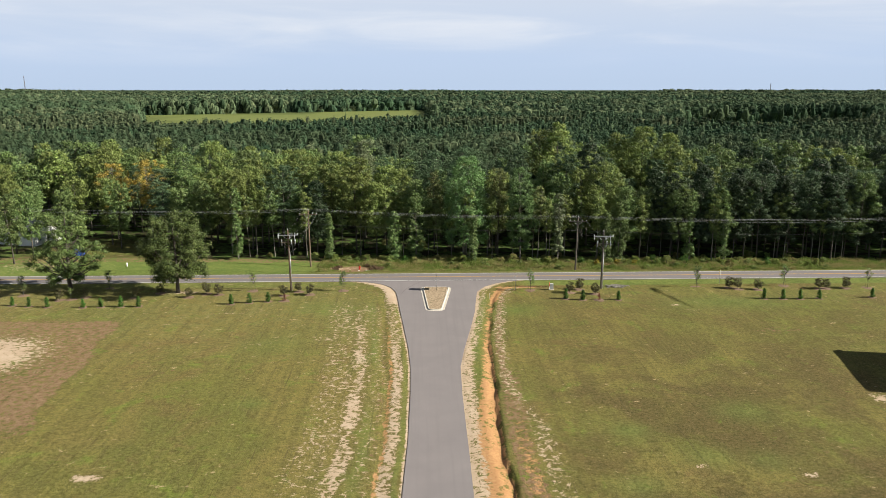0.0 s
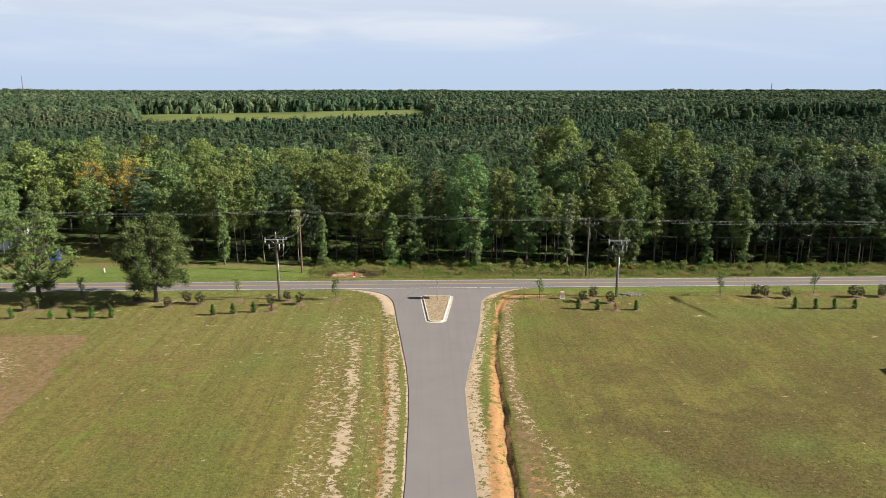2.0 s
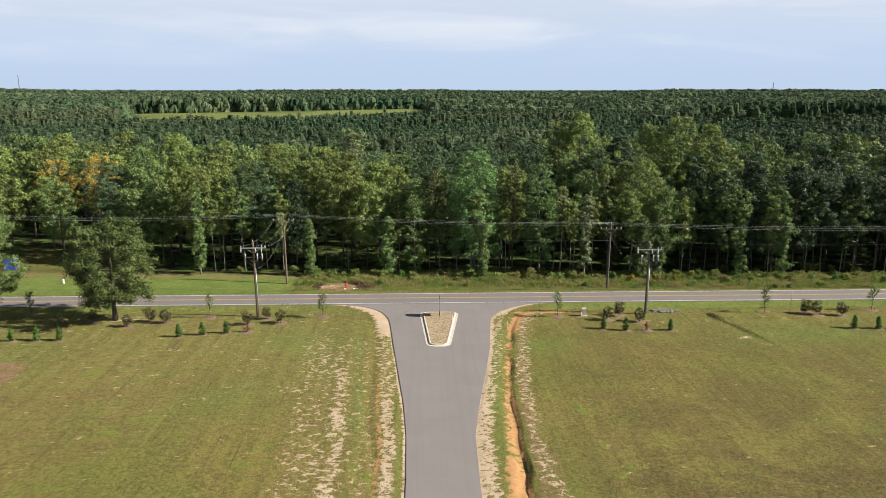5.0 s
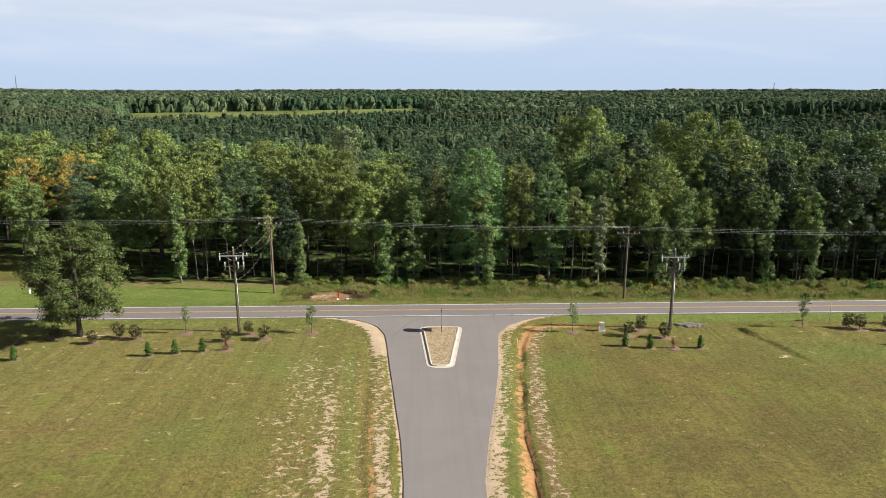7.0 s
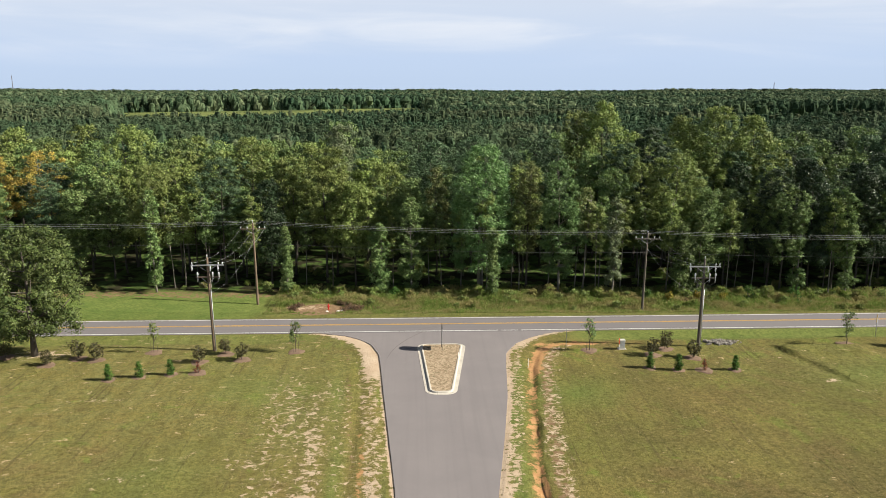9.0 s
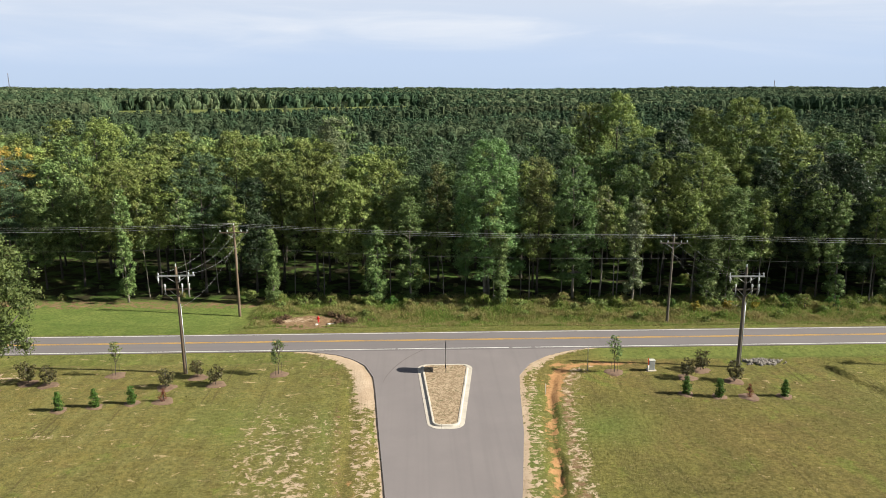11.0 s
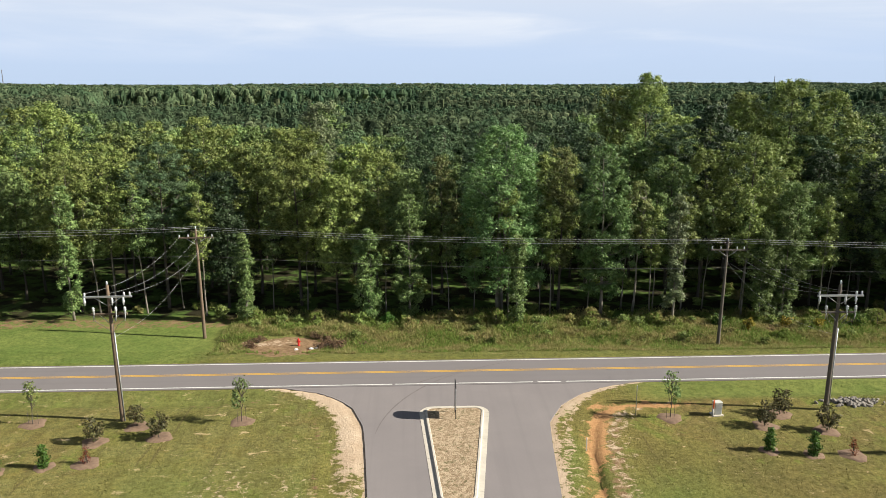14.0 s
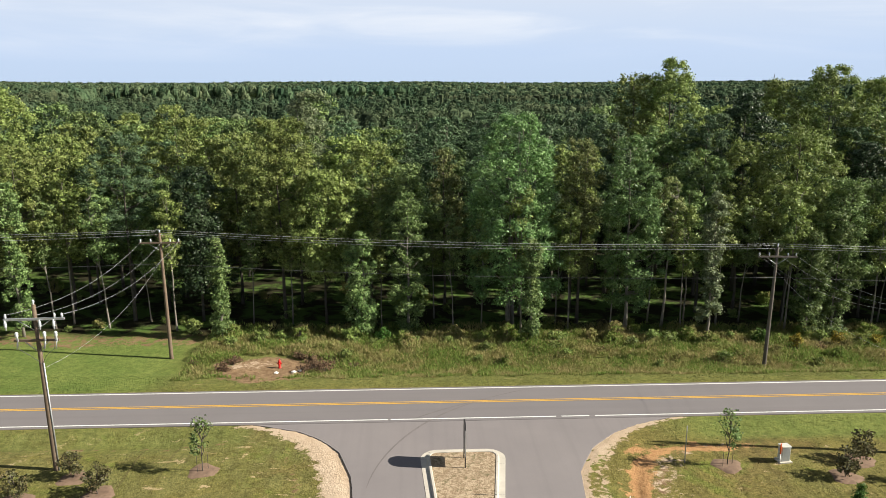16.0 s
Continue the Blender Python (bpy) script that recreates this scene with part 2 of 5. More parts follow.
M = {
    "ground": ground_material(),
    "road": asphalt("road_asphalt", (0.154, 0.143, 0.147), (0.184, 0.171, 0.174)),
    "access": asphalt("access_asphalt", (0.170, 0.156, 0.160), (0.228, 0.208, 0.207)),
    "tyre": plain("tyre_rubber_stain", (0.158, 0.142, 0.141), 0.9, grain=2, vary=0.25, coords="pos"),
    "white": plain("white_road_paint", (0.72, 0.72, 0.70), 0.7, grain=4, vary=0.15, coords="pos"),
    "yellow": plain("yellow_road_paint", (0.62, 0.36, 0.06), 0.7, grain=4, vary=0.15, coords="pos"),
    "concrete": plain("pale_concrete", (0.49, 0.455, 0.395), 0.9, grain=3, vary=0.2, coords="pos"),
    "mulch": plain("straw_and_bark_mulch", (0.190, 0.128, 0.090), 0.95, grain=5, vary=0.5, coords="pos"),
    "island_bed": island_cover(),
    "pole": plain("weathered_pole_wood", (0.155, 0.115, 0.082), 0.9, grain=5, vary=0.35),
    "pole_grey": plain("grey_pole_wood", (0.120, 0.105, 0.090), 0.9, grain=5, vary=0.35),
    "steel": plain("galvanised_steel", (0.45, 0.47, 0.49), 0.45, 0.6, grain=5, vary=0.2),
    "porcelain": plain("grey_porcelain", (0.56, 0.59, 0.62), 0.3, grain=4, vary=0.1),
    "wire": plain("aluminium_wire", (0.50, 0.51, 0.52), 0.5, 0.3, grain=2, vary=0.1),
    "wire_dark": plain("black_cable", (0.10, 0.10, 0.11), 0.5, grain=2, vary=0.1),
    "black": plain("black_sign_paint", (0.018, 0.018, 0.020), 0.4, grain=3, vary=0.2),
    "red": plain("red_hydrant_paint", (0.52, 0.018, 0.015), 0.4, grain=4, vary=0.15),
    "orange": plain("orange_marker_plastic", (0.75, 0.12, 0.02), 0.5, grain=4, vary=0.1),
    "sign_yellow": plain("yellow_sign_face", (0.55, 0.33, 0.03), 0.5, grain=3, vary=0.1),
    "cabinet": plain("pale_green_grey_paint", (0.50, 0.51, 0.47), 0.5, grain=3, vary=0.1),
    "pvc": plain("white_pvc", (0.72, 0.71, 0.68), 0.5, grain=3, vary=0.1),
    "stone": plain("grey_riprap_stone", (0.25, 0.23, 0.205), 0.9, grain=3, vary=0.4),
    "bark": plain("grey_brown_bark", (0.090, 0.078, 0.066), 0.95, grain=3, vary=0.4),
    "bark_pale": plain("pale_grey_bark", (0.21, 0.19, 0.165), 0.95, grain=3, vary=0.4),
    "siding": plain("white_siding", (0.72, 0.73, 0.74), 0.6, grain=1, vary=0.08),
    "roof": plain("grey_shingle_roof", (0.22, 0.23, 0.25), 0.9, grain=2, vary=0.25),
    "glass": plain("dark_window_glass", (0.03, 0.04, 0.05), 0.08, grain=1, vary=0.1),
    "blue": plain("blue_plastic", (0.02, 0.07, 0.36), 0.5, grain=2, vary=0.15),
    "leaf_mid": leafy("mid_green_leaves", (0.092, 0.156, 0.050), (0.136, 0.206, 0.066), (0.205, 0.262, 0.098)),
    "leaf_bright": leafy("bright_green_leaves", (0.100, 0.205, 0.064), (0.150, 0.270, 0.086), (0.225, 0.340, 0.135), 0.22, 0.40, gloss=0.35),
    "leaf_yellow": leafy("yellow_green_leaves", (0.140, 0.204, 0.056), (0.195, 0.256, 0.070), (0.255, 0.295, 0.096)),
    # dark glossy species, lowered to near-black to carry the eastern edge's shade too
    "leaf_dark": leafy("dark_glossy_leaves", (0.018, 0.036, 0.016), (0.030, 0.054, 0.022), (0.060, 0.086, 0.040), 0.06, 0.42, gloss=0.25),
    "leaf_autumn": leafy("orange_brown_leaves", (0.350, 0.268, 0.056), (0.360, 0.245, 0.060), (0.245, 0.230, 0.054)),
    "needle": leafy("blue_green_pine_needles", (0.052, 0.098, 0.048), (0.078, 0.132, 0.064), (0.116, 0.166, 0.080), 0.12, gloss=0.2),
    "leaf_tan": leafy("yellow_brown_leaves", (0.128, 0.172, 0.060), (0.172, 0.208, 0.074), (0.220, 0.222, 0.090)),
    "leaf_pale": leafy("pale_grey_green_leaves", (0.105, 0.140, 0.070), (0.150, 0.185, 0.095), (0.215, 0.235, 0.130), rough=0.42),
    "leaf_oak": leafy("oak_leaves", (0.068, 0.112, 0.033), (0.102, 0.150, 0.043), (0.160, 0.195, 0.066)),
    "shrub": leafy("olive_shrub_leaves", (0.070, 0.084, 0.034), (0.100, 0.102, 0.040), (0.150, 0.110, 0.054)),
    "cypress": leafy("fresh_evergreen_sprays", (0.045, 0.108, 0.020), (0.070, 0.150, 0.026), (0.110, 0.195, 0.036)),
    "dead": leafy("dead_red_brown_sprays", (0.180, 0.050, 0.026), (0.220, 0.070, 0.034), (0.140, 0.050, 0.030)),
    "husk": leafy("withered_brown_weeds", (0.130, 0.082, 0.050), (0.180, 0.120, 0.072), (0.240, 0.170, 0.100), 0.15, 0.8),
    "weed": weed_cover(),
    "flower": leafy("yellow_goldenrod", (0.20, 0.20, 0.035), (0.40, 0.30, 0.04), (0.16, 0.20, 0.04)),
    # far woods: blue raised in the leaf tints in place of distance haze
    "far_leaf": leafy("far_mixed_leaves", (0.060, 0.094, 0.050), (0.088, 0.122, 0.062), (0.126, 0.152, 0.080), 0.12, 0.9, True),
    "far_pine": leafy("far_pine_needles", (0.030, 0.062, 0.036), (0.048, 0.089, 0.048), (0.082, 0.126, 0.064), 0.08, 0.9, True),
}


# ---------------------------------------------------------------- mesh helpers
def np_mesh(name, v, f):
    """A mesh from arrays of corners and of faces with one number of sides."""
    me = bpy.data.meshes.new(name)
    v, f = np.asarray(v, dtype=np.float32), np.asarray(f, dtype=np.int32)
    k = f.shape[1]
    me.vertices.add(len(v))
    me.vertices.foreach_set("co", v.ravel())
    me.loops.add(f.size)
    me.loops.foreach_set("vertex_index", f.ravel())
    me.polygons.add(len(f))
    me.polygons.foreach_set("loop_start", np.arange(0, f.size, k, dtype=np.int32))
    me.polygons.foreach_set("use_smooth", np.zeros(len(f), dtype=bool))
    me.update(calc_edges=True)
    return me


def thing(name, label, category, m=None, group="", kind=""):
    ob = new(name)
    ob.empty_display_size = 0.2
    if m is not None:
        ob.matrix_basis = m
    return tagged(ob, label, category, group, kind)


def part(name, data, material, parent=None, label=""):
    """Links a mesh or bmesh as one object under a thing or a part."""
    if isinstance(data, bmesh.types.BMesh):
        me = bpy.data.meshes.new(name)
        data.to_mesh(me)
        data.free()
        data = me
    if material is not None and not data.materials:
        data.materials.append(M[material])
    ob = new(name, data)
    ob.parent = parent
    return tagged(ob, label)


def setting(name, data, material, label, category):
    return tagged(part(name, data, material), label, category, "", "structure")


def smooth(me):
    me.polygons.foreach_set("use_smooth", [True] * len(me.polygons))
    return me


def add_tube(V, F, pts, radii, sides=7):
    """Adds a tapered tube along pts, of quads, to the lists V and F."""
    pts = [Vector(p) for p in pts]
    rings = []
    for i, p in enumerate(pts):
        d = (pts[min(i + 1, len(pts) - 1)] - pts[max(i - 1, 0)]).normalized()
        a = d.cross(Vector((0.31, 0.95, 0.05))).normalized()
        b = d.cross(a)
        ring = []
        for k in range(sides):
            t = 2 * math.pi * k / sides
            ring.append(len(V))
            V.append(tuple(p + (a * math.cos(t) + b * math.sin(t)) * radii[i]))
        rings.append(ring)
    for r0, r1 in zip(rings, rings[1:]):
        for k in range(sides):
            F.append((r0[k], r0[(k + 1) % sides], r1[(k + 1) % sides], r1[k]))
    for ring, flip in ((rings[0], 1), (rings[-1], 0)):
        for k in range(1, sides - 1, 2):
            q = (ring[0], ring[k], ring[k + 1], ring[(k + 2) % sides])
            if len(set(q)) == 4:
                F.append(q[::-1] if flip else q)


def tube(name, pts, radii, sides=8):
    V, F = [], []
    add_tube(V, F, pts, radii, sides)
    return smooth(np_mesh(name, V, F))


def box(bm, x0, x1, y0, y1, z0, z1, bevel=0.0):
    vs = [bm.verts.new((x, y, z)) for z in (z0, z1) for x, y in ((x0, y0), (x1, y0), (x1, y1), (x0, y1))]
    fs = [bm.faces.new([vs[i] for i in q]) for q in ((3, 2, 1, 0), (4, 5, 6, 7), (0, 1, 5, 4), (1, 2, 6, 5), (2, 3, 7, 6), (3, 0, 4, 7))]
    if bevel:
        es = list({e for f in fs for e in f.edges})
        bmesh.ops.bevel(bm, geom=es, offset=bevel, segments=2, affect="EDGES", profile=0.5)
    return bm


def boxed(x0, x1, y0, y1, z0, z1, bevel=0.0):
    return box(bmesh.new(), x0, x1, y0, y1, z0, z1, bevel)


def lathe(name, profile, sides=16):
    """A turned body from (radius, height) pairs."""
    V, F = [], []
    for r, z in profile:
        for k in range(sides):
            t = 2 * math.pi * k / sides
            V.append((r * math.cos(t), r * math.sin(t), z))
    for i in range(len(profile) - 1):
        for k in range(sides):
            F.append((i * sides + k, i * sides + (k + 1) % sides, (i + 1) * sides + (k + 1) % sides, (i + 1) * sides + k))
    return smooth(np_mesh(name, V, F))


# ---------------------------------------------------------------- the lie of the land
# edges of the access road, south to north, out round the corners to the main road
LEFT_EDGE = [(-6.5, -150), (-4.4, -67), (-4.05, -56.7), (-3.95, -45), (-4.05, -37), (-4.4, -30.3), (-5.2, -21.4), (-5.95, -13.2), (-6.6, -5.5), (-6.95, -2.2), (-8.0, 1.1), (-9.3, 2.75), (-11.4, 4.35), (-14.3, 5.2)]
RIGHT_EDGE = [(-1.0, -150), (1.8, -67), (1.9, -59), (2.0, -46), (2.25, -37), (3.1, -30.6), (4.55, -21.7), (5.75, -13.6), (6.55, -5.5), (7.0, -1.9), (8.5, 1.1), (10.5, 3.1), (13.2, 4.7), (15.5, 5.2)]
NEAR_EDGE, FAR_EDGE = 5.25, 11.65   # the main road's tar
LX, LY = np.array(LEFT_EDGE).T
RX, RY = np.array(RIGHT_EDGE).T
DL = np.array([(-8.3, -150), (-6.7, -67), (-6.8, -55), (-6.8, -42), (-8.0, -33), (-8.2, -23), (-8.3, -12), (-9.4, -3), (-11.5, 0.5)])
DR = np.array([(3.2, -150), (5.4, -67), (5.2, -59), (5.7, -49), (6.3, -37), (6.75, -27), (7.8, -17), (9.0, -9), (9.9, -4), (11.5, -0.3), (15, 0.6)])


def sstep(v, lo, hi):
    t = np.clip((v - lo) / (hi - lo), 0, 1)
    return t * t * (3 - 2 * t)


def wobble(x, y, scale, seed=0.0):
    """Smooth made-up unevenness between about -1 and 1."""
    a, b = x / scale + seed, y / scale - 1.7 * seed
    return (np.sin(a + 1.3 * np.sin(b * 0.7)) + np.sin(1.31 * b + 0.9 * np.sin(a * 1.7 + 2)) + 0.6 * np.sin(2.3 * a - 1.9 * b + seed)
            + 0.4 * np.sin(3.7 * b + 2.9 * a)) / 3.0


def road_height(y):
    return -0.035 * np.maximum(0, y - 5.6)


def in_tar(x, y):
    """About 1 on the two roads, 0 off them."""
    main = sstep(y, NEAR_EDGE - 0.3, NEAR_EDGE) * (1 - sstep(y, FAR_EDGE, FAR_EDGE + 0.3))
    l, r = np.interp(y, LY, LX), np.interp(y, RY, RX)
    side = sstep(x, l - 0.25, l) * (1 - sstep(x, r, r + 0.25)) * (y < 5.6)
    return np.maximum(main, side)


def land(x, y):
    """Height of the ground."""
    x, y = np.asarray(x, dtype=float), np.asarray(y, dtype=float)
    near = (1 - sstep(np.hypot(x, y + 20), 150, 400))
    off = 1 - in_tar(x, y)
    h = 0.05 * wobble(x, y, 7.0) + 0.02 * wobble(x, y, 2.1, 3)
    north = -1.30 - 0.014 * np.clip(x, -80, 80)
    h = h + sstep(y, 12.0, 18.5) * north * near + sstep(y, 12, 18.5) * -1.3 * (1 - near)
    h = h + (y > 11.6) * -0.25 * (1 - sstep(y, 12, 18))
    # verge swale south of the main road
    verge = np.exp(-((y - 2.9) / 1.0) ** 2) * sstep(np.abs(x), 15, 20)
    h = h - 0.32 * verge
    # swale and washed-out ditch along the access road
    dl = x - np.interp(y, DL[:, 1], DL[:, 0])
    dr = x - np.interp(y, DR[:, 1], DR[:, 0])
    south = 1 - sstep(y, -1.5, 0.8)
    h = h - (0.05 * np.exp(-(dl / 1.2) ** 2) + 0.06 * np.exp(-((dl - 0.1) / 0.35) ** 2)) * south
    dr = dr + 0.30 * wobble(0 * x, y, 2.3, 4) + 0.10 * wobble(x, y, 0.6, 2)
    cut = np.where(dr > 0, 1 - sstep(dr, -0.05, 0.25), 1 - sstep(-dr, 0.1, 1.5))
    h = h - (0.17 + 0.14 * wobble(x, y, 2.2, 5) + 0.16 * sstep(-y, 20, 48)) * cut * south * sstep(-y, -2, 6)
    out = np.interp(y, LY, LX) - x
    h = h - 0.07 * np.exp(-((out - 0.25) / 0.35) ** 2) * (y < 2)
    # low bank east of the landscaped row
    line = x - (37.3 + 0.30 * (-1.5 - y))
    bank = sstep(line, -0.15, 0.45) * sstep(y, -16, -9) * (1 - sstep(y, -1.6, -0.4)) * (1 - sstep(x, 44, 56))
    h = h + (0.15 + 0.09 * wobble(x, y, 2.5, 6) + 0.20 * sstep(y, -5, -2.5)) * bank
    h = h - 0.06 * np.exp(-((line + 0.6) / 0.7) ** 2) * sstep(y, -18, -10) * (1 - sstep(y, -1, 1))
    h = np.where(off < 0.02, road_height(y), h * off + road_height(y) * (1 - off))
    return h - 0.07 * (1 - off)


def ground_z(x, y):
    return float(land(np.array([x]), np.array([y]))[0])


def spread(fine0, fine1, step, lo, hi, grow=1.16):
    a = list(np.arange(fine0, fine1, step))
    s = step
    while a[-1] < hi:
        s *= grow
        a.append(a[-1] + s)
    s = step
    while a[0] > lo:
        s *= grow
        a.insert(0, a[0] - s)
    return np.array(a)


def open_field(x, y):
    """About 1 in the clearings beyond the wood."""
    d = y + 126.0
    west = sstep(x, -0.372 * d - 4, -0.372 * d + 4) * (1 - sstep(x, 4, 12)) * sstep(y - 300 - 0.69 * (x + 128), -4, 4) * (1 - sstep(y - 980 - 0.55 * x, -6, 6))
    east = sstep(x, 0.345 * d - 4, 0.345 * d + 4) * (1 - sstep(x, 0.60 * d - 4, 0.60 * d + 4)) * sstep(y, 300, 308) * (1 - sstep(y, 600, 608))
    return np.maximum(west, east)


def build_ground():
    xs = spread(-72, 80, 0.5, -4900, 4900)
    for a, b in ((-12, -4), (2.5, 12.5), (36.5, 42)):   # finer where the ditches run
        xs = np.sort(np.concatenate([xs, np.arange(a, b, 0.5) + 0.25]))
    ys = spread(-76, 30, 0.5, -900, 4900)
    X, Y = np.meshgrid(xs, ys)
    Z = land(X, Y)
    nx, ny = len(xs), len(ys)
    idx = np.arange(nx * ny).reshape(ny, nx)
    F = np.stack([idx[:-1, :-1], idx[:-1, 1:], idx[1:, 1:], idx[1:, :-1]], -1).reshape(-1, 4)
    me = smooth(np_mesh("ground", np.stack([X, Y, Z], -1).reshape(-1, 3), F))
    paint_zones(me, X, Y)
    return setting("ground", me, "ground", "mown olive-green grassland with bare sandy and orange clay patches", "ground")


def zones(X, Y):
    """What covers the ground: bare sand, clay, lush; wood, straw, far; soil, brown turf, far scrub."""
    l, r = np.interp(Y, LY, LX), np.interp(Y, RY, RX)
    dl, dr = X - np.interp(Y, DL[:, 1], DL[:, 0]), X - np.interp(Y, DR[:, 1], DR[:, 0])
    south = 1 - sstep(Y, 0, 3.5)
    outl, outr = l - X, X - r
    bare = np.zeros_like(X)

    def band(v, lo, hi, soft=0.35):
        return sstep(v, lo - soft, lo + soft) * (1 - sstep(v, hi - soft, hi + soft))

    west, east = (outl > -0.5) * (Y < 5.4), (outr > -0.5) * (Y < 5.4)
    wl = outl + 0.25 * wobble(X * 0, Y, 3.5, 1)
    low = sstep(-Y, 18, 36)
    # west verge: sandy lip, thin grass, washed sand, swale, straw, a broad wash of sand, scattered flecks
    bare = np.maximum(bare, west * 0.85 * (1 - sstep(outl, 0.15, 0.55)))
    bare = np.maximum(bare, west * (1 - sstep(outl, 1.2, 2.6)) * sstep(Y, -14, -6))
    bare = np.maximum(bare, west * (0.46 + 0.16 * low) * band(wl, 0.9 - 0.6 * (1 - low), 2.5, 0.5))
    bare = np.maximum(bare, south * 0.33 * band(wl, 2.5, 6.5, 0.8) * sstep(-Y, 4, 12))
    bare = np.maximum(bare, south * (0.42 + 0.20 * low + 0.20 * wobble(X, Y, 3.0, 7)) * band(wl, 5.3, 7.4, 0.9) * sstep(-Y, 6, 14))
    bare = np.maximum(bare, south * (0.40 + 0.10 * wobble(X, Y, 4, 2)) * band(wl, 6.5, 11.5, 1.6) * sstep(-Y, 4, 10))
    # east verge: sandy shoulder, then thin turf and rubble past the cut
    bare = np.maximum(bare, east * 0.80 * (1 - sstep(outr, 0.3, 0.9)))
    bare = np.maximum(bare, east * (0.48 + 0.20 * low) * (1 - sstep(outr, 1.2, 2.4)))
    bare = np.maximum(bare, np.exp(-((outr - 0.5) / 1.0) ** 2) * sstep(Y, -3, 1) * (Y < 5.4))
    shift = 2.6 * sstep(-Y, 40, 58)
    bare = np.maximum(bare, south * (0.50 - 0.06 * low + 0.10 * wobble(X, Y, 4, 2)) * band(dr, 0.5 + shift, 2.6 + 1.2 * shift, 0.8))
    # small bare spots in the fields
    for cx, cy, sx, sy, v in ((-33, -63.4, 1.6, 0.8, 0.9), (32.5, -64.6, 1.2, 0.5, 0.75), (23.5, -62.8, 0.9, 0.5, 0.75), (49.4, -48.1, 1.4, 1.6, 0.7), (-33, -13.5, 6.5, 0.7, 0.46), (-16.3, -25.8, 2.5, 1.6, 0.46),
                              (-11.5, -13.0, 2.6, 1.0, 0.55), (36.3, -4.5, 0.8, 0.5, 0.6), (38.5, -11.0, 1.4, 0.7, 0.66), (-43.4, -1.0, 4.5, 1.6, 0.6), (-25.0, -28.0, 3.0, 1.0, 0.40)):
        bare = np.maximum(bare, v * np.exp(-((X - cx) / sx) ** 2 - ((Y - cy) / sy) ** 2))
    # the earth patch round the hydrant, and the worn lot in the west
    bare = np.maximum(bare, 0.50 * (1 - sstep(np.hypot((X + 18.0) / 2.8, (Y - 19.2) / 1.8) + 0.2 * wobble(X, Y, 1.1), 0.6, 1.05)))
    lot = sstep(-(X + 47.5 + 0.12 * (Y + 17)) + 1.2 * wobble(X, Y, 4), -0.5, 1.0) * sstep(-Y, 15.5, 17.5) * (1 - sstep(-Y, 50, 62))
    worn = np.exp(-(((X + 60) / 8.5) ** 2 + ((Y + 32) / 9) ** 2))
    bare = np.maximum(bare, lot * worn * 0.95)
    bare = np.maximum(bare, 0.42 * np.exp(-((X + 78) / 14) ** 2 - ((Y - 19) / 6) ** 2))
    bare = np.maximum(bare, 0.30 * np.exp(-((X - 40.5) / 2.2) ** 2 - ((Y + 13.5) / 1.2) ** 2) + 0.0 * X)
    reach = 0.9 + 1.5 * sstep(-Y, 24, 58)
    clay = south * np.where(dr > 0, 1 - sstep(dr, 0.05, 0.5), 1 - sstep(-dr, reach - 0.7, reach + 0.7)) * (0.48 + 0.22 * sstep(-Y, 14, 44) + 0.12 * wobble(X, Y, 1.6, 3))
    clay = np.maximum(clay, 0.9 * np.exp(-((dr) / 0.9) ** 2) * sstep(Y, -13, -6) * (1 - sstep(Y, 0.8, 2.0)) * (X < 17))
    clay = np.maximum(clay, 0.75 * np.exp(-((Y - 0.4 - 0.02 * (X - 10)) / 0.55) ** 2) * sstep(X, 9.5, 11) * (1 - sstep(X, 17.5, 20.5)))
    clay = np.maximum(clay, 0.58 * south * band(wl, 2.2, 2.8, 0.3) * sstep(-Y, 14, 30))
    clay = np.maximum(clay, 0.42 * south * band(dr, 1.2, 3.2, 0.8) * sstep(-Y, 44, 60))
    lush = np.maximum(0.75 * sstep(Y, 0.8, 3.0) * (Y < 5.4) * sstep(X, 12, 18), 0.35 * sstep(Y, 0.8, 3.0) * (Y < 5.4) * (X < -14))
    lush = np.maximum(lush, sstep(Y, 11.5, 12.2) * (1 - sstep(Y, 26, 29)) * (1 - sstep(X, -26, -20)))
    lush = np.maximum(lush, 0.35 * sstep(Y, 11.5, 12.2) * (1 - sstep(Y, 26, 29)))
    lush = np.maximum(lush, (0.30 + 0.35 * wobble(X, Y, 5, 4)) * south * band(wl, 3.9, 5.0, 0.6) * sstep(-Y, 6, 12))
    lush = np.maximum(lush, 0.45 * south * band(wl, 0.4, 1.0, 0.3) * low)
    lush = np.maximum(lush, (0.48 + 0.2 * wobble(X, Y, 2.4, 6)) * south * band(dr, -2.4, -1.1, 0.5) * sstep(-Y, 2, 8) * (1 - sstep(-Y, 34, 48)))
    for cx, cy, q, v in ((32.3, -51.1, 3.2, 0.5), (18.7, -55.3, 2.4, 0.6), (24.8, -60.9, 2.6, 0.45), (30.1, -61.9, 2.6, 0.4), (16.5, -66, 2.5, 0.5), (12.5, -13, 4.0, 0.5), (-23.2, -28, 4.5, 0.35), (-21.9, -47.5, 2.0, 0.5), (-19, -10.5, 4.5, 0.4)):
        lush = np.maximum(lush, v * np.exp(-((X - cx) / q) ** 2 - ((Y - cy) / (0.8 * q)) ** 2))
    lush = np.maximum(lush, 0.6 * np.exp(-((X - 47) / 10) ** 2 - ((Y + 10) / 3.5) ** 2))
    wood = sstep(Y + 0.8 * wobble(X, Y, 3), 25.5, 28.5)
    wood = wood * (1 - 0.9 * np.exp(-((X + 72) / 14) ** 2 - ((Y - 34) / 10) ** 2))
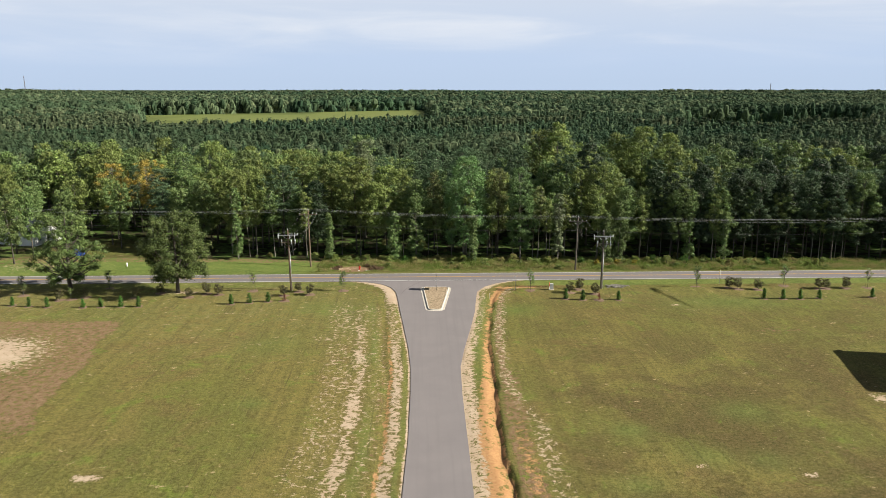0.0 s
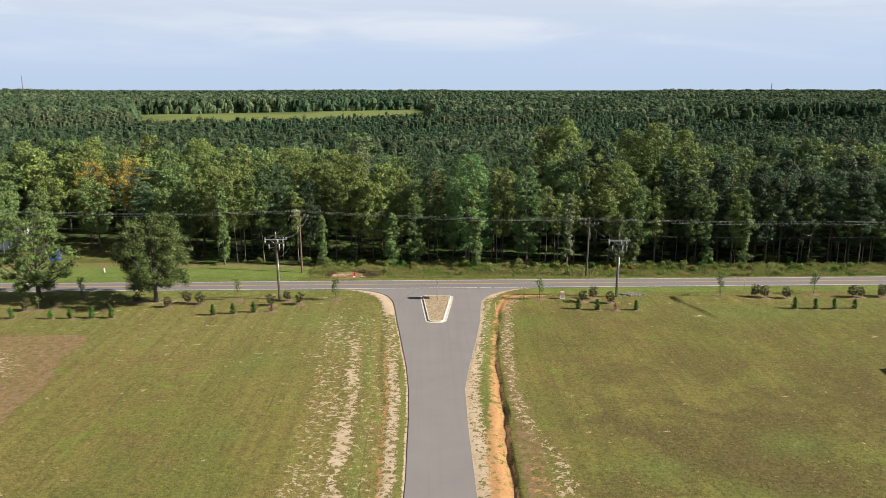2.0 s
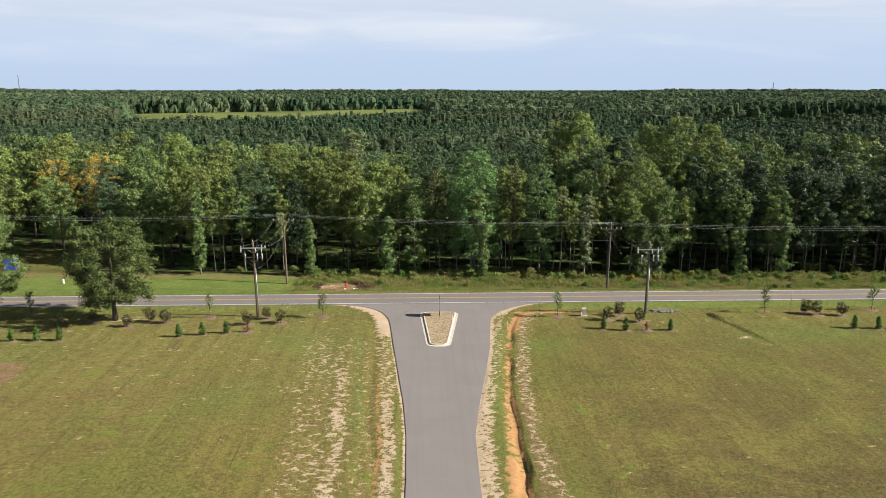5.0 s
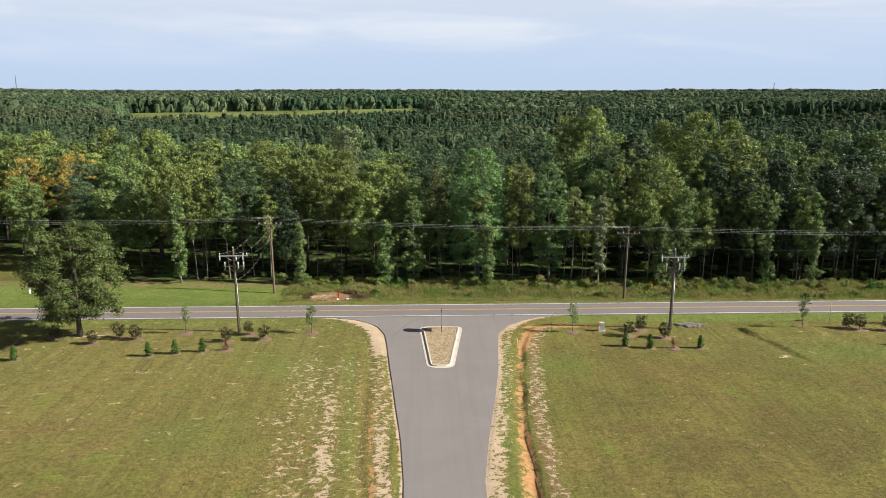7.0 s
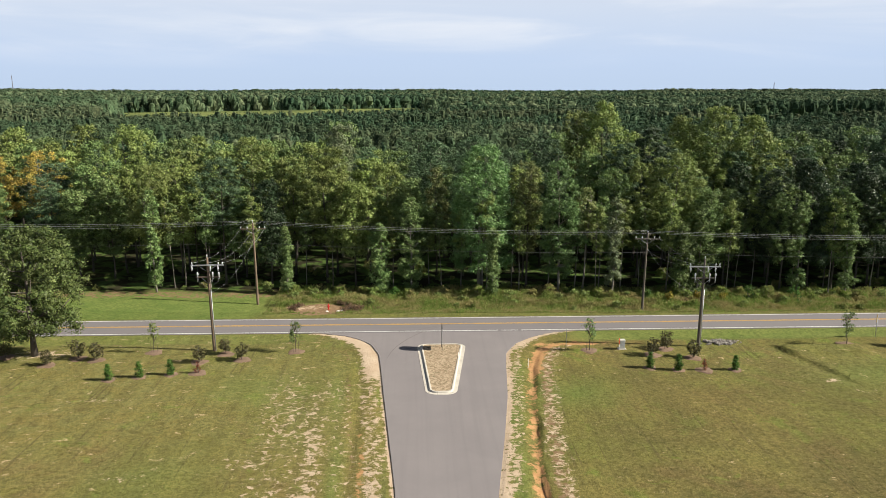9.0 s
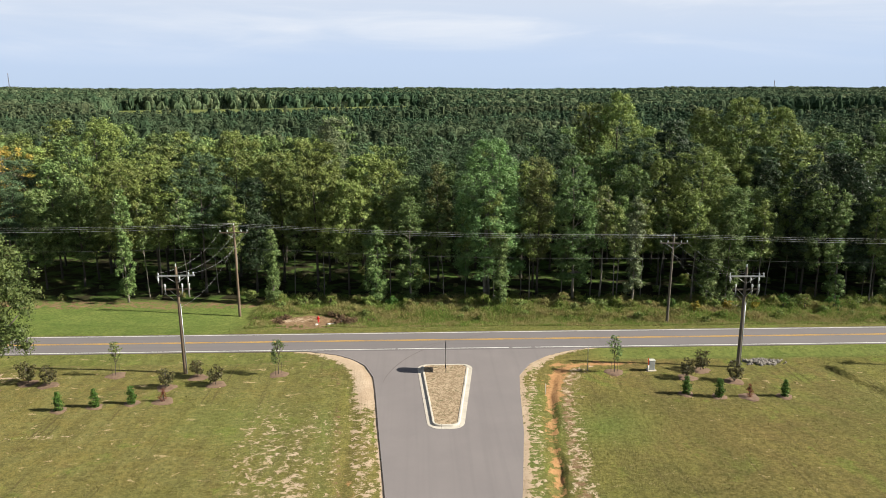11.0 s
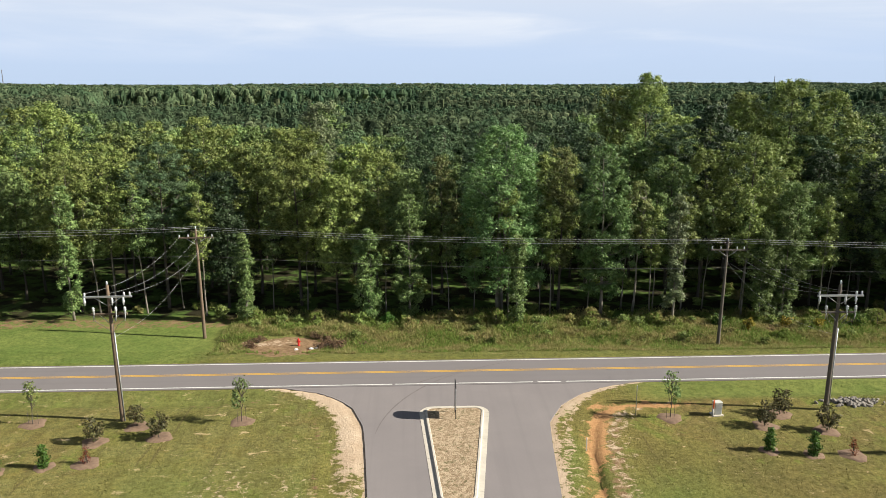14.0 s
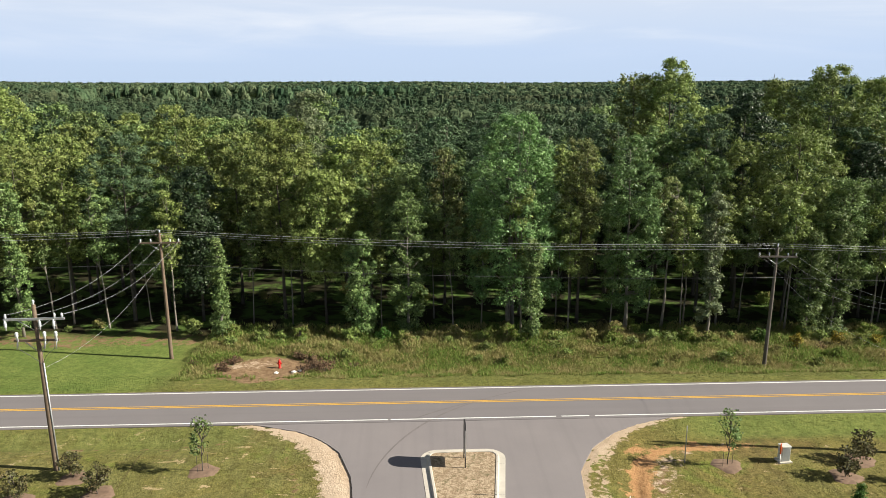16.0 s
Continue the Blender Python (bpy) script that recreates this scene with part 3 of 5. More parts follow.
    straw = sstep(Y, 12, 14) * (1 - sstep(Y, 24, 26)) * 0.7 + 0.75 * sstep(-X, 7, 12) * (Y < 5) * sstep(Y, -45, -12) + 0.3 * sstep(X, 14, 20) * (Y < 0) * sstep(Y, -14, -6)
    far = open_field(X, Y)
    soil = np.maximum(0.62 * lot * (1 - 0.5 * worn), 0.85 * (1 - sstep(np.hypot((X + 15.8) / 5.2, (Y - 17.4) / 3.9) + 0.25 * wobble(X, Y, 1.1), 0.7, 1.1)))
    soil = np.maximum(soil, 0.6 * np.exp(-((X - 47) / 9) ** 2 - ((Y + 18) / 6) ** 2) * (0.6 + 0.4 * wobble(X, Y, 3)))
    soil = np.maximum(soil, 0.55 * south * np.exp(-((dr - 1.3) / 0.9) ** 2))
    soil = np.maximum(soil, (0.50 + 0.10 * wobble(X, Y, 1.7, 2)) * south * band(dr, 0.3, 3.4, 0.8) * sstep(-Y, 26, 44))
    soil = np.maximum(soil, 0.44 * band(Y, 1.9, 2.7, 0.3) * (X < -15))
    soil = np.maximum(soil, (0.40 + 0.15 * wobble(X, Y, 2.5, 8)) * south * band(wl, 2.9, 3.8, 0.3))
    soil = np.maximum(soil, 0.52 * sstep(Y + 0.8 * wobble(X, Y, 2.5, 3), 22.5, 24.5) * (1 - sstep(Y, 27, 29)) * (1 - sstep(X, -24, -20)))
    for cx, cy, sx, sy, v in ((49, -24.2, 7, 3, 0.42), (-34.4, -37.9, 5, 3, 0.36), (26, -46, 6, 5, 0.30), (38.5, -60.5, 6, 5, 0.32), (-51, -40, 4, 7, 0.45)):
        soil = np.maximum(soil, v * np.exp(-((X - cx) / sx) ** 2 - ((Y - cy) / sy) ** 2))
    soil = np.maximum(soil, 0.5 * np.exp(-((X + 80) / 16) ** 2 - ((Y - 24) / 8) ** 2))
    brown = sstep(X, 8, 15) * (0.50 * (1 - sstep(Y, -9, -3)) + 0.50 * (1 - sstep(Y, -42, -22)))
    return (bare, clay, lush), (wood, straw, far), (soil, brown, sstep(np.hypot(X, Y), 600, 1500))


def paint_zones(me, X, Y):
    for nm, chans in zip(("zone", "cover", "earth"), zones(X, Y)):
        at = me.color_attributes.new(nm, "FLOAT_COLOR", "POINT")
        data = np.ones((len(me.vertices), 4), dtype=np.float32)
        for i, c in enumerate(chans):
            data[:, i] = np.clip(c, 0, 1).ravel()
        at.data.foreach_set("color", data.ravel())


build_ground()


def sheet(name, left, right, z=lambda x, y: road_height(y), rise=0.0):
    """A strip between two lines of points, cut across into four."""
    V, F = [], []
    n = 9
    for (x0, y0), (x1, y1) in zip(left, right):
        for k in range(n):
            t = k / (n - 1)
            x, y = x0 + (x1 - x0) * t, y0 + (y1 - y0) * t
            V.append((x, y, float(z(x, y)) + rise))
    for i in range(len(left) - 1):
        for k in range(n - 1):
            a = i * n + k
            F.append((a, a + 1, a + n + 1, a + n))
    return np_mesh(name, V, F)


def thick(me, depth):
    """Gives a sheet sides that go down by depth."""
    bm = bmesh.new()
    bm.from_mesh(me)
    rim = [e for e in bm.edges if e.is_boundary]
    ex = bmesh.ops.extrude_edge_only(bm, edges=rim)
    for v in ex["geom"]:
        if isinstance(v, bmesh.types.BMVert):
            v.co.z -= depth
    bm.normal_update()
    bm.to_mesh(me)
    bm.free()
    return me


def build_roads():
    xs = np.concatenate([np.arange(-900, -120, 60), np.arange(-120, 121, 4), np.arange(180, 901, 60)])
    me = thick(sheet("road", [(x, NEAR_EDGE) for x in xs], [(x, FAR_EDGE) for x in xs]), 0.2)
    road = setting("road", me, "road", "grey two-lane asphalt road with double yellow centre line", "road")
    ys = sorted(set([-150, -100] + list(np.arange(-70, 5.25, 1.0)) + [5.2]))
    left = [(float(np.interp(y, LY, LX)), y) for y in ys]
    right = [(float(np.interp(y, RY, RX)), y) for y in ys]
    me = thick(sheet("access_road", left, right, rise=0.004), 0.2)
    setting("access_road", me, "access", "pale grey asphalt access road that flares to a junction", "road")

    def stripe(y, x0, x1, w, mat, parent, label):
        st = [x0 + (x1 - x0) * i / max(1, int(abs(x1 - x0) / 8)) for i in range(max(1, int(abs(x1 - x0) / 8)) + 1)]
        ob = part("stripe", thick(sheet("stripe", [(x, y - w / 2) for x in st], [(x, y + w / 2) for x in st], rise=0.013), 0.006), mat, parent, label)
        return ob

    stripe(11.3, -600, 600, 0.13, "white", road, "white edge line")
    stripe(8.51, -600, 600, 0.11, "yellow", road, "yellow centre line")
    stripe(8.77, -600, 600, 0.11, "yellow", road, "yellow centre line")
    for x0, x1 in ((-600, -5.0), (-4.8, 6.9), (7.3, 9.3), (9.7, 600)):
        stripe(5.62, x0, x1, 0.13, "white", road, "white edge line")


    def bent(a, b, c, d, n=22):
        """Points along a curve from a to d, drawn by b and c."""
        a, b, c, d = (Vector(p) for p in (a, b, c, d))
        return [a * (1 - t) ** 3 + b * 3 * t * (1 - t) ** 2 + c * 3 * t * t * (1 - t) + d * t ** 3 for t in (i / n for i in range(n + 1))]

    for pts in (bent((-6.0, -3.4), (-5.2, 3.0), (-0.5, 8.6), (6.2, 11.1)), bent((-3.4, 5.5), (-1.8, 6.8), (0.2, 8.2), (2.6, 9.2))):
        L, R = [], []
        for i, p in enumerate(pts):
            t = (pts[min(len(pts) - 1, i + 1)] - pts[max(0, i - 1)]).normalized() * (0.03 + 0.05 * math.sin(math.pi * i / (len(pts) - 1)))
            L.append((p.x - t.y, p.y + t.x))
            R.append((p.x + t.y, p.y - t.x))
        part("tyre_mark", sheet("tyre_mark", R, L, rise=0.008), "tyre", road, "faint dark tyre mark")


build_roads()


# ---------------------------------------------------------------- island, signs and street furniture
def rounded(corners, r, n=7):
    """A closed outline with rounded corners, anticlockwise."""
    out = []
    for i, p in enumerate(corners):
        p, a, b = Vector(p), Vector(corners[i - 1]), Vector(corners[(i + 1) % len(corners)])
        u, v = (a - p).normalized(), (b - p).normalized()
        half = u.angle(v) / 2
        d = r / math.tan(half)
        c = p + (u + v).normalized() * (r / math.sin(half))
        s, e = p + u * d - c, p + v * d - c
        turn = s.angle(e)
        for k in range(n):
            t = k / (n - 1)
            w = (s * math.sin((1 - t) * turn) + e * math.sin(t * turn)) / math.sin(turn)
            out.append(c + w)
    return out


def inset(loop, d):
    res = []
    for i, p in enumerate(loop):
        t = (loop[(i + 1) % len(loop)] - loop[i - 1]).normalized()
        res.append(p + Vector((-t.y, t.x)) * d)
    return res


def build_island():
    isl = thing("traffic_island", "long tapered traffic island with pale concrete kerb and mulch bed", "traffic island", pose(0, 0, 0))
    loop = rounded([(2.75, 1.05), (-2.85, 1.05), (-1.95, -13.25), (0.95, -13.25)], 1.15, 9)
    fine = []
    for i, p in enumerate(loop):
        q = loop[(i + 1) % len(loop)]
        k = max(1, int((q - p).length / 0.7))
        fine += [p.lerp(q, j / k) for j in range(k)]
    loop = fine
    prof = [(0.0, -0.1), (0.0, 0.022), (0.38, 0.030), (0.42, 0.15), (0.45, 0.172), (0.57, 0.172), (0.60, 0.15), (0.60, 0.02)]
    rings = [[(p.x, p.y, z) for p in inset(loop, d)] for d, z in prof]
    n = len(loop)
    seg = 5
    for s in range(0, n, seg):
        V, F = [], []
        idx = [i % n for i in range(s, min(s + seg, n) + 1)]
        for j, i in enumerate(idx):
            t = 0.008 if j == 0 else (-0.008 if j == len(idx) - 1 else 0)
            nxt, prv = idx[min(j + 1, len(idx) - 1)], idx[max(j - 1, 0)]
            for ring in rings:
                p = Vector(ring[i])
                d = (Vector(ring[nxt]) - Vector(ring[prv])).normalized()
                V.append(tuple(p + d * t))
        m = len(prof)
        for j in range(len(idx) - 1):
            for k in range(m - 1):
                a = j * m + k
                F.append((a, a + m, a + m + 1, a + 1))
        part("kerb_stone", np_mesh("kerb_stone", V, F), "concrete", isl)
    bed = bmesh.new()
    inner = inset(loop, 0.59)
    bed.faces.new([bed.verts.new((p.x, p.y, 0.13)) for p in inner])
    part("mulch_bed", bed, "island_bed", isl, "sparse dry grass over sandy mulch")


build_island()


def build_entry_sign():
    s = thing("entrance_sign", "tall narrow black sign with arched top on two thin posts", "sign", pose(-0.05, -0.9, 0.13))
    for y in (-0.62, 0.62):
        part("post", tube("post", [(0, y, -0.3), (0, y, 2.2)], [0.035, 0.035], 8), "black", s)
    # panel with arched ends, seen edge-on from the access road
    bm = bmesh.new()
    prof = [(-0.66, 0.78), (0.66, 0.78), (0.66, 2.45)] + [(0.66 * math.cos(t), 2.45 + 0.42 * math.sin(t)) for t in np.linspace(0.2, math.pi - 0.2, 10)] + [(-0.66, 2.45)]
    f = bm.faces.new([bm.verts.new((-0.03, y, z)) for y, z in prof])
    ex = bmesh.ops.extrude_face_region(bm, geom=[f])
    bmesh.ops.translate(bm, vec=(0.06, 0, 0), verts=[v for v in ex["geom"] if isinstance(v, bmesh.types.BMVert)])
    bmesh.ops.recalc_face_normals(bm, faces=bm.faces)
    panel = part("panel", bm, "black", s)
    part("trim", boxed(-0.034, 0.034, -0.69, -0.655, 0.78, 2.48, 0.004), "steel", panel, "grey metal edge strip")


build_entry_sign()


def slim_marker(x, y, h, mat, label, r=0.035, lean=0.0):
    ob = part("marker_post", tube("marker_post", [(0, 0, -0.2), (lean * h, 0, h * 0.97), (lean * h, 0, h)], [r, r, r * 0.6], 8), mat)
    ob.location = (x, y, ground_z(x, y) if abs(x) > 2.5 else 0.14)
    tagged(ob, label, "marker post")


slim_marker(1.55, -4.7, 0.95, "pvc", "short white plastic marker post in a mulch bed")
slim_marker(8.75, -6.3, 1.0, "pvc", "white plastic marker stake beside an eroded ditch")
slim_marker(-60.9, 20.0, 0.75, "pvc", "short stout white plastic post on a lawn", 0.16)
slim_marker(13.7, -1.2, 2.5, "steel", "thin grey metal stake post in bare earth", 0.03)


def build_cabinet():
    c = thing("utility_cabinet", "pale grey metal utility cabinet with orange marker", "utility box", pose(19.9, -1.35, ground_z(19.9, -1.35), 0, 0, 6) @ Matrix.Scale(0.84, 4))
    part("plinth", boxed(-0.5, 0.5, -0.42, 0.42, -0.15, 0.10, 0.02), "concrete", c, "pale concrete base")
    b = part("body", boxed(-0.34, 0.34, -0.28, 0.28, 0.10, 1.18, 0.03), "cabinet", c)
    part("lid", boxed(-0.37, 0.37, -0.31, 0.31, 1.18, 1.30, 0.03), "cabinet", c)
    part("door_seam", boxed(-0.30, 0.30, -0.288, -0.281, 0.16, 1.12, 0.0), "steel", b)
    post = part("marker", tube("marker", [(-0.5, -0.3, -0.1), (-0.5, -0.3, 0.75)], [0.05, 0.05], 8), "pvc", c, "white and orange plastic marker tube")
    part("marker_top", tube("marker_top", [(-0.5, -0.3, 0.75), (-0.5, -0.3, 1.55), (-0.5, -0.3, 1.6)], [0.052, 0.052, 0.03], 8), "orange", post, "orange sleeve")


build_cabinet()


def build_hydrant():
    x, y = -14.8, 18.5
    h = thing("fire_hydrant", "red fire hydrant standing on bare earth", "fire hydrant", pose(x, y, ground_z(x, y)) @ Matrix.Scale(0.86, 4))
    barrel = part("barrel", lathe("barrel", [(0, -0.05), (0.17, -0.05), (0.17, 0.04), (0.115, 0.06), (0.115, 0.58), (0.16, 0.60), (0.16, 0.65), (0.135, 0.67), (0.125, 0.76), (0.08, 0.85), (0.04, 0.87), (0.04, 0.94), (0, 0.94)], 14), "red", h)
    for sx in (-1, 1):
        part("hose_outlet", tube("hose_outlet", [(0.08 * sx, 0, 0.5), (0.22 * sx, 0, 0.5), (0.24 * sx, 0, 0.5)], [0.06, 0.06, 0.05], 10), "red", h)
    part("pump_outlet", tube("pump_outlet", [(0, -0.08, 0.46), (0, -0.23, 0.46), (0, -0.25, 0.46)], [0.08, 0.08, 0.07], 10), "red", h)


build_hydrant()


def stone_mesh(rng, s):
    bm = bmesh.new()
    bmesh.ops.create_icosphere(bm, subdivisions=1, radius=s)
    for v in bm.verts:
        v.co = Vector((v.co.x * 1.2, v.co.y, v.co.z * 0.65)) * rng.uniform(0.75, 1.2)
    me = bpy.data.meshes.new("stone")
    bm.to_mesh(me)
    bm.free()
    return me


def build_rubble():
    rng = random.Random(5)
    shapes = [stone_mesh(rng, s) for s in (0.08, 0.11, 0.15, 0.18, 0.22)]
    pile = thing("riprap_pile", "heap of pale grey broken riprap stones at a culvert", "stone pile", pose(31.6, 0.35, ground_z(31.6, 0.35)))
    for k in range(120):
        ax, ay = rng.gauss(0, 0.95), rng.gauss(0, 0.38)
        ob = part("stone", rng.choice(shapes), "stone", pile)
        top = 0.28 * math.exp(-(ax / 1.5) ** 2 - (ay / 0.6) ** 2)
        z = ground_z(31.6 + ax, 0.35 + ay) - ground_z(31.6, 0.35)
        ob.matrix_basis = pose(ax, ay, z + rng.uniform(0.0, top + 0.06), rng.uniform(0, 50), rng.uniform(0, 50), rng.uniform(0, 360))
    for x, y, s, label in ((-14.8, 16.8, 0.20, "pale slab of broken concrete on bare earth"), (-13.4, 17.0, 0.24, "white concrete chunk on bare earth"), (-12.9, 17.5, 0.18, "upright white concrete chunk")):
        ob = part("concrete_chunk", stone_mesh(rng, s), "pvc")
        ob.location = (x, y, ground_z(x, y) + 0.08)
        tagged(ob, label, "rubble")


build_rubble()


def build_warning_sign():
    x, y = 50.7, 2.0
    s = thing("warning_sign", "diamond road warning sign on a thin steel post", "road sign", pose(x, y, ground_z(x, y), 0, 0, 62))
    part("post", tube("post", [(0, 0, -0.4), (0, 0, 2.6)], [0.035, 0.035], 6), "steel", s)
    bm = boxed(-0.38, 0.38, -0.012, 0.012, -0.38, 0.38, 0.0)
    bmesh.ops.rotate(bm, verts=bm.verts, cent=(0, 0, 0), matrix=Matrix.Rotation(radians(45), 3, "Y"))
    bmesh.ops.translate(bm, verts=bm.verts, vec=(0, 0.05, 2.2))
    part("face", bm, "sign_yellow", s, "yellow diamond face")


build_warning_sign()


# ---------------------------------------------------------------- power line
def insulator(z=0.28):
    return lathe("insulator", [(0, 0), (0.05, 0.0), (0.03, 0.05), (0.085, 0.08), (0.04, 0.12), (0.085, 0.15), (0.04, 0.19), (0.07, 0.22), (0.03, z), (0, z)], 8)


INSUL = insulator()


def utility_pole(x, y, h, lean, riser, label, wood):
    z = ground_z(x, y)
    p = thing("utility_pole", label, "utility pole", pose(x, y, z, 0, lean, 0), "poles along the road")
    part("shaft", tube("shaft", [(0, 0, -1.0), (0, 0, 0.5), (0, 0, h * 0.5), (0, 0, h - 0.03), (0, 0, h)], [0.185, 0.175, 0.15, 0.115, 0.09], 12), wood, p)
    arms = [(h - 0.85, 1.75)] + ([(h - 2.15, 1.30)] if riser else [])
    for az, half in arms:
        arm = part("crossarm", boxed(-half, half, -0.22, -0.10, az - 0.07, az + 0.07, 0.012), "steel" if az > h - 1.3 and riser else wood, p)
        for sx in (-1, 1):
            part("brace", tube("brace", [(sx * half * 0.55, -0.16, az - 0.05), (sx * 0.1, -0.14, az - 0.65)], [0.025, 0.025], 6), "steel", p)
    for ax in (-1.62, -0.75, 0.9, 1.62) if not riser else (-1.62, 1.2, 1.62):
        ob = part("insulator", INSUL, "porcelain", p)
        ob.location = (ax, -0.16, h - 0.78)
    top = part("insulator", INSUL, "porcelain", p)
    top.location = (0, 0, h)
    if riser:
        for ax in (-1.62, 0.35, 1.15):   # arresters that hang under the upper arm
            ob = part("arrester", lathe("arrester", [(0, -0.62), (0.035, -0.6), (0.05, -0.42), (0.10, -0.38), (0.06, -0.32), (0.10, -0.27), (0.06, -0.21), (0.10, -0.16), (0.05, -0.1), (0.03, 0), (0, 0)], 8), "porcelain", p, "pale ribbed surge arrester")
            ob.location = (ax, -0.27, h - 0.86)
        for ax in (-1.05, 0.55, 1.2):
            ob = part("fuse_cutout", lathe("fuse_cutout", [(0, 0), (0.06, 0.02), (0.05, 0.2), (0.09, 0.24), (0.05, 0.3), (0.09, 0.36), (0.05, 0.42), (0, 0.46)], 8), "porcelain", p, "pale fuse cutout")
            ob.location, ob.scale = (ax, -0.30, h - 2.12), (1.25, 1.25, 1.25)
            part("bracket", tube("bracket", [(ax, -0.18, h - 2.12), (ax + 0.02, -0.36, h - 2.2), (ax - 0.05, -0.36, h - 2.62)], [0.03, 0.035, 0.03], 6), "steel", p)
            drop = part("jumper", tube("jumper", [(ax, -0.30, h - 1.55), (ax * 0.9, -0.42, h - 2.6), (ax * 0.45, -0.30, h - 3.0), (0.16, -0.2, h * 0.66)], [0.014] * 4, 6), "wire_dark", p)
        part("riser_pipe", tube("riser_pipe", [(0.20, -0.08, -0.3), (0.17, -0.08, h * 0.66)], [0.042, 0.042], 8), "steel", p, "pale conduit pipe up the pole")
    else:
        part("bracket", tube("bracket", [(0, 0, h - 0.5), (-0.45, -0.05, h - 0.1)], [0.04, 0.04], 6), wood, p)
        part("bracket", tube("bracket", [(0, 0, h - 0.6), (0.42, -0.05, h - 0.2)], [0.04, 0.04], 6), wood, p)
    return p


POLES = {
    "wb": (-24.8, 20.9, 11.5, -0.6), "eb": (28.2, 18.6, 10.95, 1.0),
    "wf": (-25.1, -0.4, 10.6, -0.8), "ef": (28.7, -0.75, 10.1, 0.3),
    "ww": (-98.0, 24.0, 11.5, 0.0), "ee": (112.0, 15.2, 11.2, 0.0),
}
for key, (x, y, h, lean) in POLES.items():
    utility_pole(x, y, h, lean, key in ("wf", "ef"),
                 "weathered wooden riser pole with double crossarms and conduit" if key in ("wf", "ef") else "tall wooden power pole with single crossarm", "pole" if key in ("wb", "wf") else "pole_grey")


def tip_of(key, dx, dy, drop):
    x, y, h, lean = POLES[key]
    z = ground_z(x, y) + h - drop
    return Vector((x + dx + math.sin(radians(lean)) * (h - drop), y + dy, z))


def cable(a, b, sag, mat, r, label):
    n = 24
    pts = []
    for i in range(n + 1):
        t = i / n
        p = a.lerp(b, t)
        p.z -= 4 * sag * t * (1 - t)
        pts.append(p)
    ob = part("power_cable", tube("power_cable", pts, [r] * (n + 1), 6), mat)
    tagged(ob, label, "cable", "cables of the power line")


for dx, dy, drop, sag, mat in ((-0.45, -0.05, -0.1, 0.55, "wire"), (0.0, 0.0, -0.25, 0.5, "wire"), (0.42, -0.05, 0.12, 0.6, "wire"), (0.0, -0.18, 2.7, 0.5, "wire_dark")):
    for k0, k1, s in (("ww", "wb", 1.9), ("wb", "eb", 1.0), ("eb", "ee", 2.0)):
        lab = "aluminium power cable between wooden poles" if mat == "wire" else "lower black cable between wooden poles"
        cable(tip_of(k0, dx * 0.9, dy, drop), tip_of(k1, dx * 0.9, dy, drop), sag * s, mat, 0.011, lab)
for back, front in (("wb", "wf"), ("eb", "ef")):
    for dx in (-1.6, 0.2, 1.6):
        cable(tip_of(back, dx, -0.2, 0.75), tip_of(front, dx, -0.1, 0.6), 1.0, "wire", 0.007, "slack service cable between two poles")
    cable(tip_of(back, 0.1, -0.15, 2.2), tip_of(front, 0.05, 0.1, 4.0), 1.2, "wire", 0.006, "slack service cable between two poles")


# ---------------------------------------------------------------- plants
def leaves(rng, pts, nrm, size, slim=0.8, jitter=0.9):
    """Three-cornered leaf sprays at pts that face roughly along nrm: corners and faces."""
    n = len(pts)
    d = nrm + rng.normal(0, jitter, (n, 3))
    d /= np.linalg.norm(d, axis=1, keepdims=True) + 1e-9
    u = np.cross(d, rng.normal(0, 1, (n, 3)))
    u /= np.linalg.norm(u, axis=1, keepdims=True) + 1e-9
    w = np.cross(d, u)
    s = (size * rng.uniform(0.6, 1.35, n))[:, None]
    V = np.stack([pts - u * s * 0.5, pts + w * s * slim * 0.55 + u * s * 0.1, pts + u * s * 0.5 - w * s * slim * 0.4], 1).reshape(-1, 3)
    F = np.arange(3 * n).reshape(n, 3)
    return V, F


ICO = None


def cores(rng, hubs, radii, flat, share=0.6):
    """The dense inside of each clump: a low lumpy body of twigs and leaves."""
    global ICO
    if ICO is None:
        bm = bmesh.new()
        bmesh.ops.create_icosphere(bm, subdivisions=1, radius=1.0)
        bm.verts.index_update()
        ICO = np.array([v.co[:] for v in bm.verts]), np.array([[v.index for v in f.verts] for f in bm.faces])
        bm.free()
    v, f = ICO
    n = len(hubs)
    lump = rng.uniform(0.78, 1.15, (n, len(v), 1))
    V = hubs[:, None] + v[None] * lump * (radii * share)[:, None, None] * np.array([1, 1, flat])
    F = f[None] + (np.arange(n) * len(v))[:, None, None]
    return V.reshape(-1, 3), F.reshape(-1, 3)


